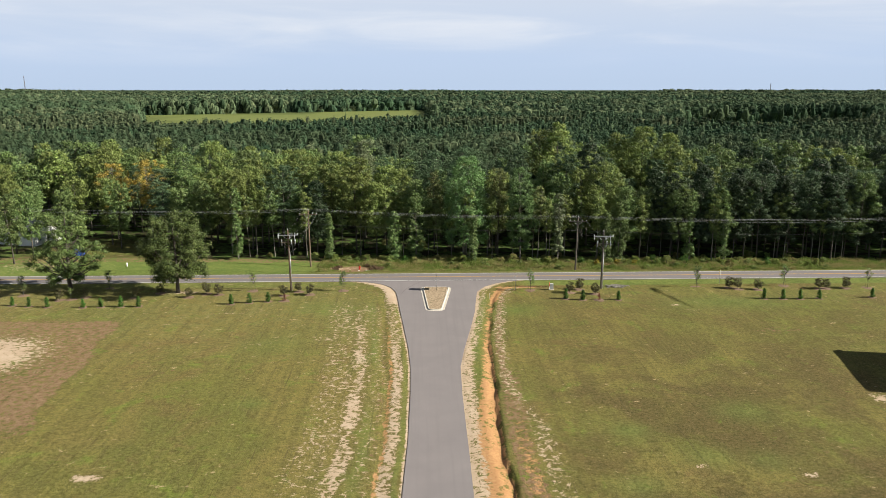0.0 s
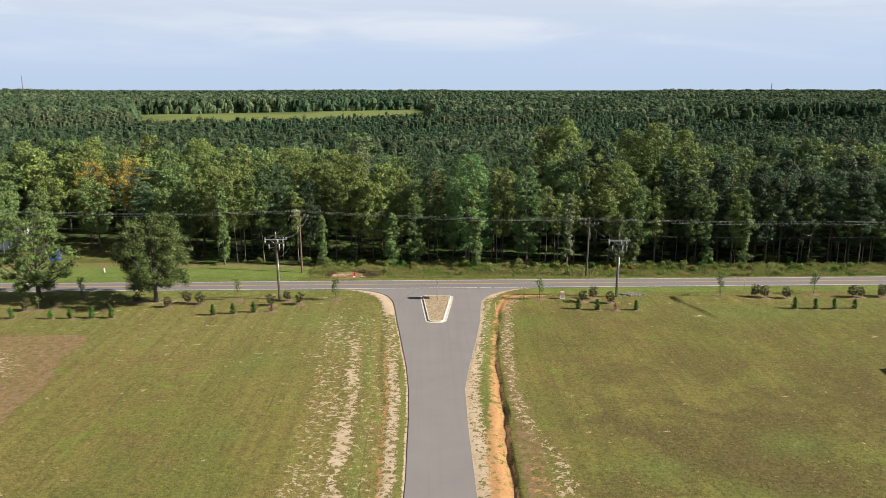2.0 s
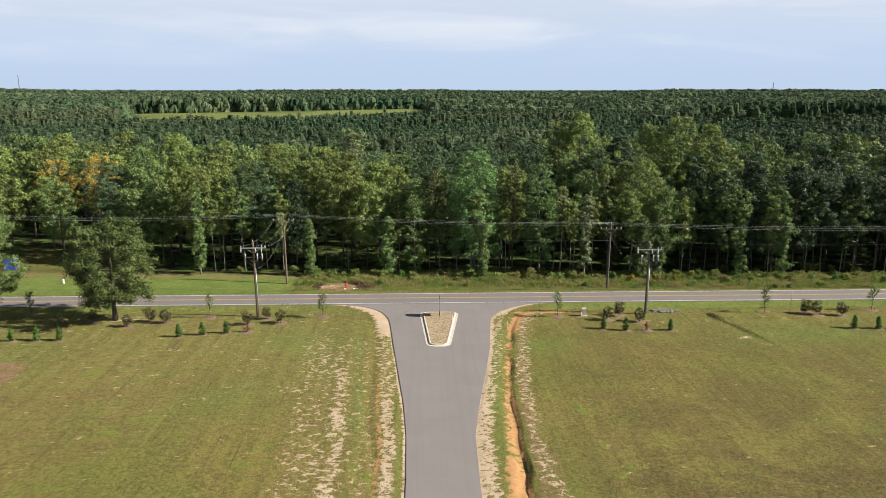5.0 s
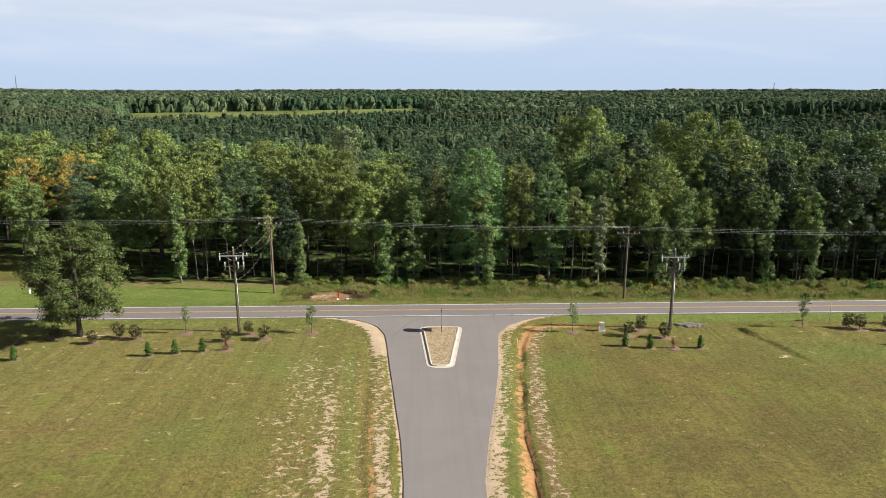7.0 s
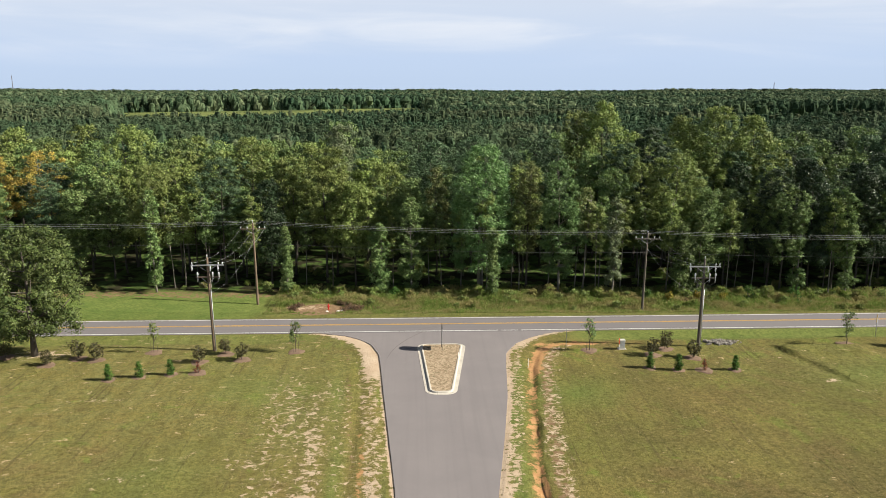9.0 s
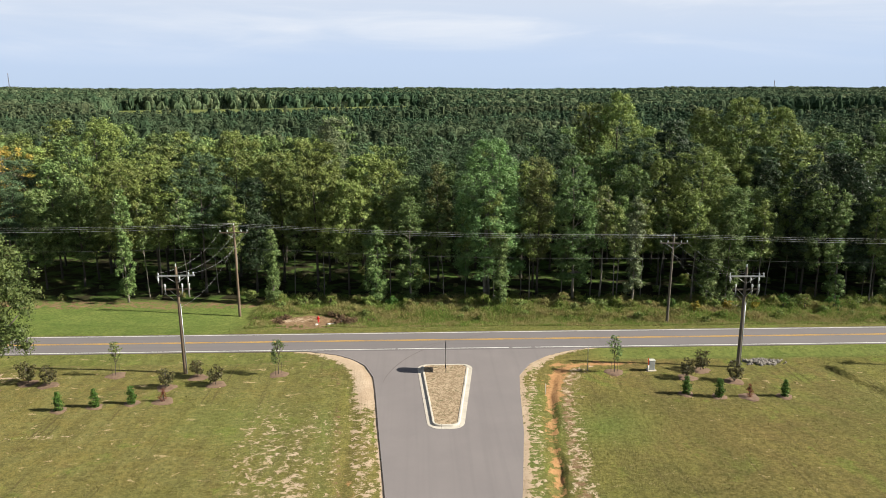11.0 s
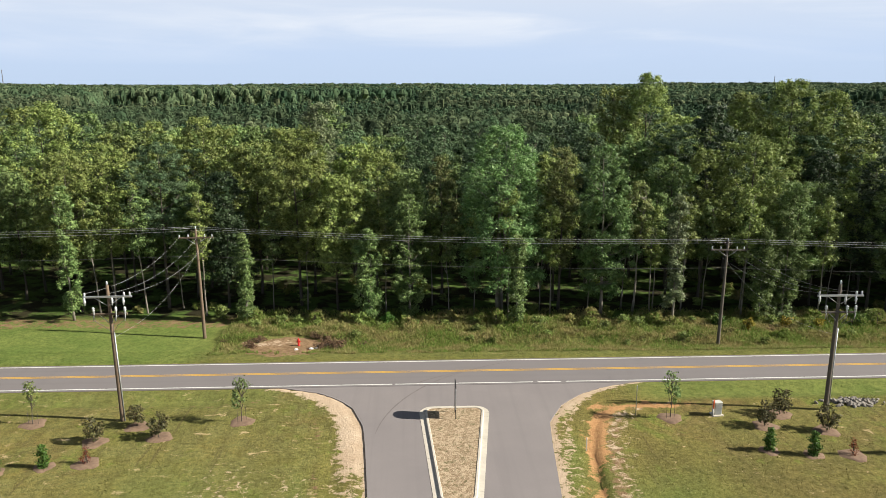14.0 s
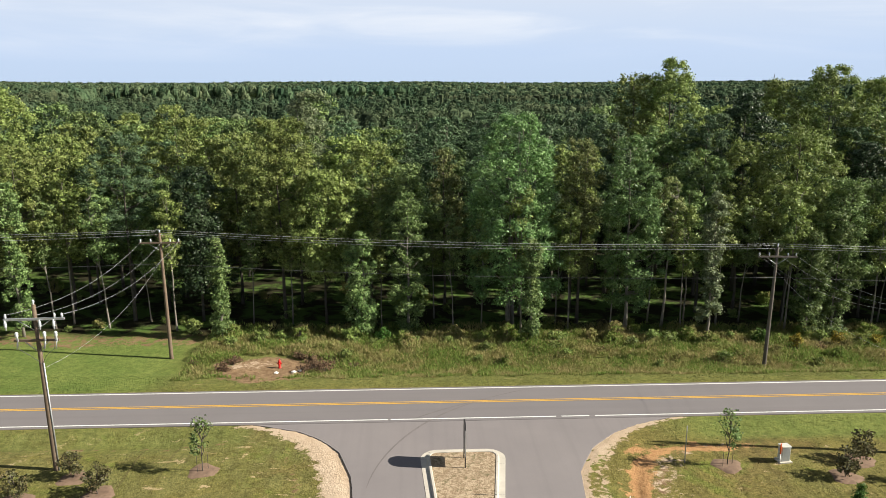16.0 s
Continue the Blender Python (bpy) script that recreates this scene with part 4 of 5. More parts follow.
def foliage(rng, hubs, radii, count, size, flat=0.8, slim=0.8, jitter=0.8, core=0.46):
    """Leaves over clumps round the hubs, none inside a neighbouring clump."""
    share = radii ** 2 / (radii ** 2).sum()
    m = int(count * 1.7)
    which = rng.choice(len(hubs), m, p=share)
    d = rng.normal(0, 1, (m, 3))
    d /= np.linalg.norm(d, axis=1, keepdims=True)
    d[:, 2] = np.abs(d[:, 2]) * np.where(rng.random(m) < 0.66, 1, -1)
    depth = rng.uniform(0.45, 1.0, m) + 0.35 * rng.random(m) ** 3
    pull = rng.uniform(0.7, 1.35, (len(hubs), 3))
    pts = hubs[which] + d * pull[which] * (radii[which] * depth)[:, None] * np.array([1, 1, flat])
    inside = np.zeros(m, dtype=bool)
    for h, r in zip(hubs, radii):
        inside |= (((pts - h) / np.array([1, 1, flat])) ** 2).sum(1) < (r * core * 0.85) ** 2
    pts, d = pts[~inside][:count], d[~inside][:count]
    V, F = leaves(rng, pts, d + np.array([0, 0, 0.30]), size, slim, jitter)
    V2, F2 = cores(rng, hubs, radii, flat, core)
    return np.concatenate([V, V2]), np.concatenate([F, F2 + len(V)])


def skeleton(rng, H, hubs, r0, picks, bend=0.03, stems=1):
    """A tapered, slightly bent trunk with limbs to some of the hubs."""
    V, F = [], []
    k = 7
    lean = rng.normal(0, bend, 2) * H
    axis = [Vector((lean[0] * (i / k) ** 1.6 + rng.normal(0, 0.05), lean[1] * (i / k) ** 1.6 + rng.normal(0, 0.05), H * 0.93 * i / k - (0.3 if i == 0 else 0))) for i in range(k + 1)]
    add_tube(V, F, axis, [r0 * (1.25 if i == 0 else 1) * (1 - 0.88 * i / k) for i in range(k + 1)], 7)
    for k2 in range(1, stems):
        s = 0.35 + 0.3 * k2
        add_tube(V, F, [p + Vector((s * (1 + i / k), 0.2 * s, 0)) for i, p in enumerate(axis)], [r0 * 0.85 * (1 - 0.88 * i / k) for i in range(k + 1)], 7)
    order = rng.permutation(len(hubs))[:picks]
    for j in order:
        hub = Vector(hubs[j])
        z = max(H * 0.2, hub.z - (0.6 + 0.5 * math.hypot(hub.x, hub.y)) * rng.uniform(0.7, 1.3))
        t = min(0.98, z / (H * 0.93)) * k
        i = int(t)
        a = axis[i].lerp(axis[min(k, i + 1)], t - i)
        mid = a.lerp(hub, 0.5) + Vector((0, 0, -0.12 * (hub - a).length))
        r = max(0.03, r0 * 0.42 * (1 - t / k) + 0.02)
        add_tube(V, F, [a, mid, hub], [r, r * 0.7, r * 0.3], 5)
    return smooth(np_mesh("trunk", V, F))


def profile(kind, u):
    """Crown radius (0 to 1) at the height share u of the crown."""
    if kind == "dome":
        return math.sqrt(max(0.02, 1 - (1.25 * u - 0.32) ** 2)) if u < 0.95 else 0.3
    if kind == "round":
        return math.sqrt(max(0.05, 1 - (1.85 * u - 0.95) ** 2))
    if kind == "spire":
        return max(0.12, (1 - u) ** 0.75) * (0.55 + 0.45 * min(1, u / 0.18))
    if kind == "column":
        return 0.75 + 0.25 * math.sin(u * 9) - 0.5 * max(0, u - 0.75) / 0.25
    return max(0.15, math.sin(math.pi * (0.11 + 0.79 * u)) ** 0.65)


def tree_meshes(seed, H, base, R, hubs_n, count, size, kind, r0, blob=1.0, picks=14, slim=0.8, flat=0.8, jitter=0.8, shell=0.25, lobes=0.16, core=0.46, stems=1):
    """Trunk and crown of a plant; lobes: how uneven the crown's outline is."""
    rng = np.random.default_rng(seed)
    p = rng.uniform(0, 6.28, 3)
    hubs, radii = [], []
    for _ in range(hubs_n):
        u = rng.random() ** 0.85
        a = rng.uniform(0, 2 * math.pi)
        rad = R * profile(kind, u) * rng.uniform(0.82, 1.12) * (1 + lobes * math.sin(2 * a + 5 * u + p[0]) + lobes * math.sin(3 * a - 8 * u + p[1]) + 0.7 * lobes * math.sin(11 * u + p[2]))
        q = math.sqrt(rng.uniform(shell, 1.0)) * max(0.1, rad) * 0.85
        b = blob * rng.uniform(0.55, 1.3) * (1 - 0.3 * u)
        hubs.append((q * math.cos(a), q * math.sin(a), H * (base + (1 - base) * u) - b * 0.5))
        radii.append(b)
    hubs, radii = np.array(hubs), np.array(radii)
    trunk = skeleton(rng, H, hubs, r0, picks, stems=stems)
    V, F = foliage(rng, hubs, radii, count, size, flat, slim, jitter, core)
    return trunk, np_mesh("crown", V, F)


def tree_kind(name, label, category, leaf, bark, **kw):
    trunk, crown = tree_meshes(**kw)
    trunk.materials.append(M[bark])
    crown.materials.append(M[leaf])
    return dict(name=name, label=label, category=category, trunk=trunk, crown=crown, H=kw["H"])


def plant(kind, x, y, h=None, turn=0.0, group="", wide=1.0, sink=0.0):
    k = KINDS[kind]
    s = (h or k["H"]) / k["H"]
    t = thing(k["name"], k["label"], k["category"], pose(x, y, ground_z(x, y) - sink, 0, 0, turn) @ Matrix.Diagonal((s * wide, s * wide, s, 1)), group)
    part("trunk", k["trunk"], None, t)
    part("crown", k["crown"], None, t)
    return t


KINDS = {}


def style(kind, seed, H, count, size):
    """Name, label, leaves, bark and shape of a tree of the wood."""
    broad, pine, ivy = "broadleaf_tree", "pine_tree", "ivy_clad_tree"
    S = {
        "mid": (broad, "tall mid-green broadleaf tree with bare lower trunk", "leaf_mid", "bark", dict(base=0.30, R=0.20 * H, hubs_n=174, kind="egg", blob=0.86, lobes=0.22, shell=0.35)),
        "yellow": (broad, "tall yellowing green broadleaf tree at the wood edge", "leaf_yellow", "bark", dict(base=0.33, R=0.19 * H, hubs_n=174, kind="egg", blob=0.82, lobes=0.24, shell=0.35)),
        "brown": (broad, "narrow broadleaf tree with yellow-brown upper leaves", "leaf_tan", "bark", dict(base=0.30, R=0.11 * H, hubs_n=101, kind="egg", blob=0.69)),
        "pale": (broad, "tall grey-green tree with pale shimmering leaves", "leaf_pale", "bark_pale", dict(base=0.45, R=0.15 * H, hubs_n=130, kind="egg", blob=0.82)),
        "pine": (pine, "dark blue-green pine with rounded tufted crown", "needle", "bark", dict(base=0.45, R=0.17 * H, hubs_n=101, kind="egg", blob=0.82, slim=0.45, flat=0.6, shell=0.3, lobes=0.2)),
        "great": (broad, "large dome-crowned bright green tree with many glinting leaves", "leaf_bright", "bark_pale", dict(base=0.16, R=0.245 * H, hubs_n=478, kind="dome", blob=0.82, shell=0.6, lobes=0.06, stems=3)),
        "bright": (broad, "fresh green broadleaf tree leafy to the ground", "leaf_bright", "bark_pale", dict(base=0.13, R=0.17 * H, hubs_n=246, kind="egg", blob=0.73, shell=0.5, lobes=0.2)),
        "column": (broad, "slender fresh green tree leafy to the ground", "leaf_mid", "bark_pale", dict(base=0.06, R=0.15 * H, hubs_n=130, kind="egg", blob=0.60, lobes=0.22)),
        "ivy": (ivy, "slender tree clothed in climbing leaves down the trunk", "leaf_mid", "bark_pale", dict(base=0.10, R=0.095 * H, hubs_n=108, kind="column", blob=0.52, lobes=0.25)),
        "grey_ivy": (ivy, "slender pale tree with greyish leaves hugging the trunk", "leaf_pale", "bark_pale", dict(base=0.12, R=0.10 * H, hubs_n=130, kind="column", blob=0.52, lobes=0.25)),
        "sparse": ("slender_tree", "slender crooked tree with a sparse yellowish crown", "leaf_tan", "bark_pale", dict(base=0.55, R=0.11 * H, hubs_n=58, kind="egg", blob=0.56)),
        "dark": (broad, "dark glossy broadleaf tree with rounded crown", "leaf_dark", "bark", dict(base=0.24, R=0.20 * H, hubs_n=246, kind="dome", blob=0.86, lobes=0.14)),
        "tall": (broad, "very tall yellow-green tree rising above the canopy", "leaf_yellow", "bark", dict(base=0.34, R=0.17 * H, hubs_n=246, kind="egg", blob=1.03, lobes=0.26)),
        "autumn": (broad, "broadleaf tree turned golden brown, partly bare", "leaf_autumn", "bark_pale", dict(base=0.40, R=0.25 * H, hubs_n=130, kind="egg", blob=0.73, lobes=0.2, core=0.3)),
    }
    name, label, leaf, bark, shape = S[kind]
    shape = dict(shape, seed=seed, H=H, count=count, size=size, r0=0.0095 * H, picks=70 if kind == "autumn" else 18, jitter=0.62)
    return tree_kind(name, label, "tree", leaf, bark, **shape)


def kinds():
    for i in range(3):
        for kind, h in (("mid", 18 + i), ("yellow", 17.5 + i), ("pine", 18.0)):
            KINDS[kind + str(i)] = style(kind, 10 + i, h, 13000, 0.25)
            KINDS["%s%d_far" % (kind, i)] = style(kind, 20 + i, h, 6500, 0.32)
            KINDS["%s%d_deep" % (kind, i)] = style(kind, 30 + i, h, 3600, 0.42)
    for i in range(2):
        KINDS["dark%d" % i] = style("dark", 46 + i, 19, 16000, 0.25)
        KINDS["slim%d" % i] = tree_kind("slender_tree", "slender pale-trunked tree with a small high crown", "tree", ("leaf_mid", "leaf_yellow")[i], "bark_pale",
                                        seed=60 + i, H=14, base=0.50, R=1.5, hubs_n=40, count=2600, size=0.22, kind="egg", r0=0.10, blob=0.65, picks=10, jitter=0.5)
    KINDS["oak0"] = tree_kind("oak_tree", "broad dense green oak standing on the road verge", "tree", "leaf_oak", "bark",
                              seed=49, H=13.5, base=0.20, R=6.3, hubs_n=230, count=38000, size=0.21, kind="round", r0=0.32, blob=1.05, picks=40, jitter=0.45, lobes=0.17)
    KINDS["oak1"] = tree_kind("oak_tree", "broad spreading oak with open olive crown on the verge", "tree", "leaf_oak", "bark",
                              seed=50, H=13.5, base=0.16, R=6.4, hubs_n=170, count=24000, size=0.21, kind="round", r0=0.34, blob=0.95, picks=60, jitter=0.45, lobes=0.24, core=0.5)


kinds()


WOOD_DEPTH = 92.0


def plant_wood():
    rng = random.Random(11)
    edge = "trees of the wood edge"
    taken = []

    def put(kind, x, y, h, wide=1.0):
        plant(kind, x, y, h, rng.uniform(0, 360), edge, wide)
        taken.append((x, y))

    # the trees that stand out at the edge, each of its own growth, west to east
    for i, (kind, x, y, h, count) in enumerate((
            ("yellow", -48.7, 42, 23.2, 16000), ("yellow", -41.2, 30, 18.3, 18000), ("yellow", -39.2, 35, 18.8, 15000), ("pine", -37.6, 37.5, 16.3, 9000), ("pine", -31.7, 31.5, 19.4, 15000),
            ("yellow", -28.9, 40, 21.7, 16000), ("mid", -29.5, 35.5, 14.1, 11000), ("dark", -24.7, 31.5, 16.1, 18000), ("ivy", -21.5, 26.1, 10.0, 7500), ("yellow", -22.1, 37.5, 19.0, 15000),
            ("yellow", -16.5, 32.5, 20.7, 22000), ("yellow", -12.0, 30.5, 15.9, 13000), ("pale", -15.8, 50, 23.1, 12000), ("pine", -10.9, 42, 20.1, 11000), ("yellow", -7.6, 34, 18.5, 16000),
            ("column", -8.0, 26.8, 10.5, 9000), ("mid", -3.7, 31, 16.4, 18000), ("column", -3.6, 27.4, 14.0, 10000), ("brown", 0.2, 35, 17.7, 9000), ("great", 7.0, 30.2, 21.7, 46000),
            ("ivy", 8.1, 24.4, 10.4, 7500), ("pine", 6.5, 46, 22.0, 11000), ("pine", 12.9, 40, 20.1, 12000), ("brown", 13.8, 30.5, 19.3, 10000), ("bright", 18.4, 28.6, 19.9, 24000),
            ("pine", 19.6, 42, 20.7, 12000), ("sparse", 22.1, 28.6, 15.6, 4200), ("grey_ivy", 26.0, 26.2, 14.5, 11000), ("pine", 30.1, 41, 21.7, 14000), ("yellow", 31.8, 34, 18.9, 14000),
            ("dark", 35.6, 43, 23.7, 22000), ("tall", 30.7, 54, 27.8, 18000), ("tall", 26.8, 57, 26.0, 14000), ("tall", 50.3, 52, 27.1, 18000), ("tall", 45.6, 55, 25.3, 15000), ("tall", 57.3, 53, 25.7, 15000),
            ("yellow", 36.9, 33, 20.6, 20000), ("mid", 41.0, 30, 15.5, 15000), ("column", 36.2, 26.6, 10.5, 9000), ("mid", 45.1, 32.5, 15.0, 15000), ("column", 39.0, 27.2, 12.5, 9000),
            ("dark", 51.5, 31, 18.5, 18000), ("ivy", 54.3, 27.5, 14.5, 8000), ("ivy", 61.5, 26.8, 11, 7000), ("autumn", -65.0, 47, 18.4, 8000), ("autumn", -72.5, 46, 17.5, 9000), ("ivy", -40.6, 26.8, 15.0, 8500),
            ("mid", -54, 33, 14, 12000), ("mid", -49.5, 34.5, 15.5, 12000), ("yellow", -71.5, 40, 15.0, 10000))):
        name = "edge%d" % i
        KINDS[name] = style(kind, 200 + i, h, count, 0.205 if y < 36 else 0.25)
        put(name, x, y, h)
    for row in (("dark0", 57.5, 30.5, 18), ("dark1", 65, 30.5, 18.5), ("pine1", 70, 30, 18.5), ("dark0", 75, 31, 18), ("pine0", 80, 30, 18), ("dark1", 85, 31, 18.5), ("mid2", 92, 30, 19), ("dark0", 98, 31, 18), ("mid1", 104, 31, 18.5),
                ("mid0", -68, 36, 15), ("mid1", -77.5, 31.5, 14), ("yellow0", -78, 38, 15.5), ("mid1", -83.6, 21.5, 14.5), ("mid0", -82, 26, 15), ("yellow1", -88, 31, 15.5), ("mid2", -96, 34, 15)):
        put(*row)
    # the wood's close dark edge further east, with shade put into leaf colour
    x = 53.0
    # trees past x 110 are out of view, added to block the sun
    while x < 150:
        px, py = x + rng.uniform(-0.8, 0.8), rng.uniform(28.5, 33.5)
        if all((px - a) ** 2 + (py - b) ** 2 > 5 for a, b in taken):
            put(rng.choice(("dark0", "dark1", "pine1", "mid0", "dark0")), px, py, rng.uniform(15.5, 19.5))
        x += 3.6
    # slender trees between them, mostly bare trunk
    for k in range(54):
        px, py = -44 + 2.5 * k + rng.uniform(-1.2, 1.2), rng.uniform(27.2, 32.5)
        if all((px - a) ** 2 + (py - b) ** 2 > 1.7 for a, b in taken):
            put("slim%d" % (k % 2), px, py, rng.uniform(10.5, 15.5))
    # the rest of the stand
    y = 33.0
    while y < WOOD_DEPTH:
        x = -0.60 * (y + 126)
        # the extra 45 m is unseen wood, added against sun from the east
        while x < 0.67 * (y + 126) + 45:
            px, py = x + rng.uniform(-1.6, 1.6), y + rng.uniform(-1.8, 1.8)
            yard = px < -60 and py < 50
            lane = abs(py - (41.5 - 0.145 * px)) < 2.6
            if not yard and not lane and all((px - a) ** 2 + (py - b) ** 2 > 9 for a, b in taken):
                q = rng.random() + 0.2 * (py - 50) / 40
                if px < -15:
                    kind = rng.choice(("yellow0", "yellow1", "yellow2", "mid0", "mid1")) if q < 0.72 else rng.choice(("pine0", "pine1", "mid2"))
                elif px < 22:
                    kind = rng.choice(("mid0", "mid1", "yellow1", "pine2")) if q < 0.30 else rng.choice(("pine0", "pine1", "pine2"))
                else:
                    kind = rng.choice(("mid0", "mid1", "mid2", "yellow0", "yellow2")) if q < 0.62 else rng.choice(("pine0", "pine1", "dark0"))
                # dark kinds here stand in for the shade along the eastern edge
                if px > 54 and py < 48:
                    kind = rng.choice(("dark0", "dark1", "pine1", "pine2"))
                h = rng.gauss(17.2, 1.6) + (1.5 if px > 20 else 0)
                if py > 37 and not kind.startswith("dark"):
                    kind += "_far" if py < 60 else "_deep"
                put(kind, px, py, h)
            x += 6.4
        y += 5.8


plant_wood()


def build_far_woods():
    """The woods behind, too many to count: crowns of leaf sprays over a lumpy body, sparser with distance."""
    rng = np.random.default_rng(77)
    bands = [("pine_wood", WOOD_DEPTH + 1, 190, 4.2, 90, 0.55, 16.3, 6.0, 3, "behind the wood edge"),
             ("pine_plantation", 190, 430, 3.9, 22, 0.75, 16.0, 5.5, 2, "beyond the road"),
             ("mixed_wood", 430, 900, 8.4, 26, 1.5, 16.0, 7.0, 3, "stretching into the distance"),
             ("distant_wood", 900, 1400, 12.0, 14, 2.1, 16.0, 8.0, 3, "past the fields"),
             ("horizon_wood", 1400, 2350, 21.0, 9, 3.6, 15.5, 10.0, 2, "towards the horizon")]
    for name, y0, y1, gap, per, size, height, deep0, rings, where in bands:
        P = []
        seg = 8 if y0 > 420 else 6
        y = y0
        while y < y1:
            half = 0.64 * (y + 128) + 10
            xs = np.arange(-half, half, gap)
            P.append(np.stack([xs + rng.uniform(-0.42, 0.42, len(xs)) * gap, y + rng.uniform(-0.42, 0.42, len(xs)) * gap], 1))
            y += gap
        P = np.concatenate(P)
        P = P[open_field(P[:, 0], P[:, 1]) < 0.5]
        x, y = P.T
        stand = wobble(x, y, 38, 7) + 0.7 * wobble(x, y, 150, 2) + 0.9 * sstep(-x, 10 + 0.12 * y, 50 + 0.3 * y) + 0.5 * sstep(x, 25 + 0.2 * y, 60 + 0.3 * y)
        broad = stand + rng.normal(0, 0.25, len(x)) > (0.6 if y0 < 350 else 0.3)
        for flag, leaf, nm, words in ((False, "far_pine", name, "dense stand of dark green pines "), (True, "far_leaf", name.replace("pine", "broadleaf") if "pine" in name else "leafy_" + name, "paler mixed broadleaf woodland ")):
            Q = P[broad == flag]
            qx, qy = Q.T
            rim = open_field(qx, qy - 1.6 * gap) + open_field(qx + 1.6 * gap, qy) + open_field(qx - 1.6 * gap, qy) > 0.4
            skirt = np.concatenate([Q[rim] + rng.uniform(-0.6, 0.6, (rim.sum(), 2)) * gap for _ in range(2)])
            young = np.arange(len(Q) + len(skirt)) >= len(Q)
            Q = np.concatenate([Q, skirt])
            n = len(Q)
            qx, qy = Q.T
            roll = wobble(qx, qy, 170, 4) + 0.6 * wobble(qx, qy, 61, 8)
            H = height - 1.3 + rng.normal(0, 1.1 if y0 > 420 else 0.75, n) - (4.0 * rng.random(n) ** 3 if y0 > 420 else 0) + 1.0 * wobble(qx, qy, 60) + (2.6 if y0 > 420 else 0) * roll + 1.6 * flag + 6.0 * sstep(qy, 1250, 1900) * np.maximum(0, wobble(qx, qy, 190, 9))
            R = gap * (0.68 if flag else 0.58) * rng.uniform(0.75, 1.25, n)
            # at the clearings the crowns reach down to the grass
            edge = open_field(qx, qy - 1.6 * gap) + open_field(qx + 1.6 * gap, qy) + open_field(qx - 1.6 * gap, qy) > 0.4
            deep = np.where(edge, np.maximum(deep0, 13.0), deep0)[:, None]
            R = np.where(edge, 1.1 * R, R)
            H = np.where(edge, H + rng.normal(-0.5, 1.6, n), H)
            H = np.where(young, -1.3 + (H + 1.3) * rng.uniform(0.4, 0.75, n), H)
            bulge = 2.8 if flag else 2.1
            phase = rng.uniform(0, 6.28, (n, 1))
            # sprays over the crown
            u = rng.random((n, per)) ** 0.55
            ang = rng.uniform(0, 2 * math.pi, (n, per))
            lump = 1 + 0.22 * np.sin(3 * ang + 7 * u + phase) + 0.12 * np.sin(5 * ang - 11 * u + 2 * phase)
            rad = R[:, None] * np.sqrt(np.maximum(0.02, 1 - u ** bulge)) * (0.6 + 0.4 * np.minimum(1, u / 0.35)) * lump * rng.uniform(0.85, 1.15, (n, per))
            out = np.stack([np.cos(ang), np.sin(ang), 0.15 + 0.9 * u ** 2], 2)
            pts = np.stack([qx[:, None] + np.cos(ang) * rad, qy[:, None] + np.sin(ang) * rad, H[:, None] - deep * (1 - u)], 2).reshape(-1, 3)
            V1, F1 = leaves(rng, pts, out.reshape(-1, 3), size, 0.75, 0.4)
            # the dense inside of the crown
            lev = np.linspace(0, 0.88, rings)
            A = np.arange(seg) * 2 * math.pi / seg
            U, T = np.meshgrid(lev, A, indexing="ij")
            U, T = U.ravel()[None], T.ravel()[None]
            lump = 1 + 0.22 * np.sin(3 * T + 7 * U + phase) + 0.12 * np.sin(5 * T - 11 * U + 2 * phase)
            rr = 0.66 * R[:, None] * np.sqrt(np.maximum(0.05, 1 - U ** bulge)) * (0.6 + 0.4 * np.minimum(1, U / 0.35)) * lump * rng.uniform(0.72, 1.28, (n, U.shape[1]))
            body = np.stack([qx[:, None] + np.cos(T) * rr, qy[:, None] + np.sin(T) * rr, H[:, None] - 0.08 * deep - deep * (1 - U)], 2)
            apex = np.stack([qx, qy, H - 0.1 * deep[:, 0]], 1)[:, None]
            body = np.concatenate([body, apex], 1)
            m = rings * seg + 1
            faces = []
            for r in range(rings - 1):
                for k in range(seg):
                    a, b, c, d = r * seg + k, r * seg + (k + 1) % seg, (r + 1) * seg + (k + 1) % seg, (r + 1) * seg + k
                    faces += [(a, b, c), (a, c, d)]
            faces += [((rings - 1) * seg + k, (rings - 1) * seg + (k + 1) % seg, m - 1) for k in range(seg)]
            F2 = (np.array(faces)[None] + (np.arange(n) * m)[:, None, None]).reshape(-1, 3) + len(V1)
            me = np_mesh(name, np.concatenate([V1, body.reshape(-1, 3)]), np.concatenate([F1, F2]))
            tree = rng.random(n)
            dark = sstep(wobble(qx, qy, 95, 3) + 0.5 * wobble(qx, qy, 40, 5), -0.05, 0.45)
            data = np.ones((len(me.vertices), 4), dtype=np.float32)
            data[:, 0] = np.concatenate([np.repeat(tree, per * 3), np.repeat(tree, m)])
            data[:, 1] = np.concatenate([np.repeat(dark, per * 3), np.repeat(dark, m)])
            me.color_attributes.new("tint", "FLOAT_COLOR", "POINT").data.foreach_set("color", data.ravel())
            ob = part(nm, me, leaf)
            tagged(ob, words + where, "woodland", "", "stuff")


build_far_woods()

# oaks on the verge
plant("oak0", -44.2, -1.2, 14.0, 20, "oaks on the verge")
plant("oak1", -63.2, 0.9, 14.0, 140, "oaks on the verge")


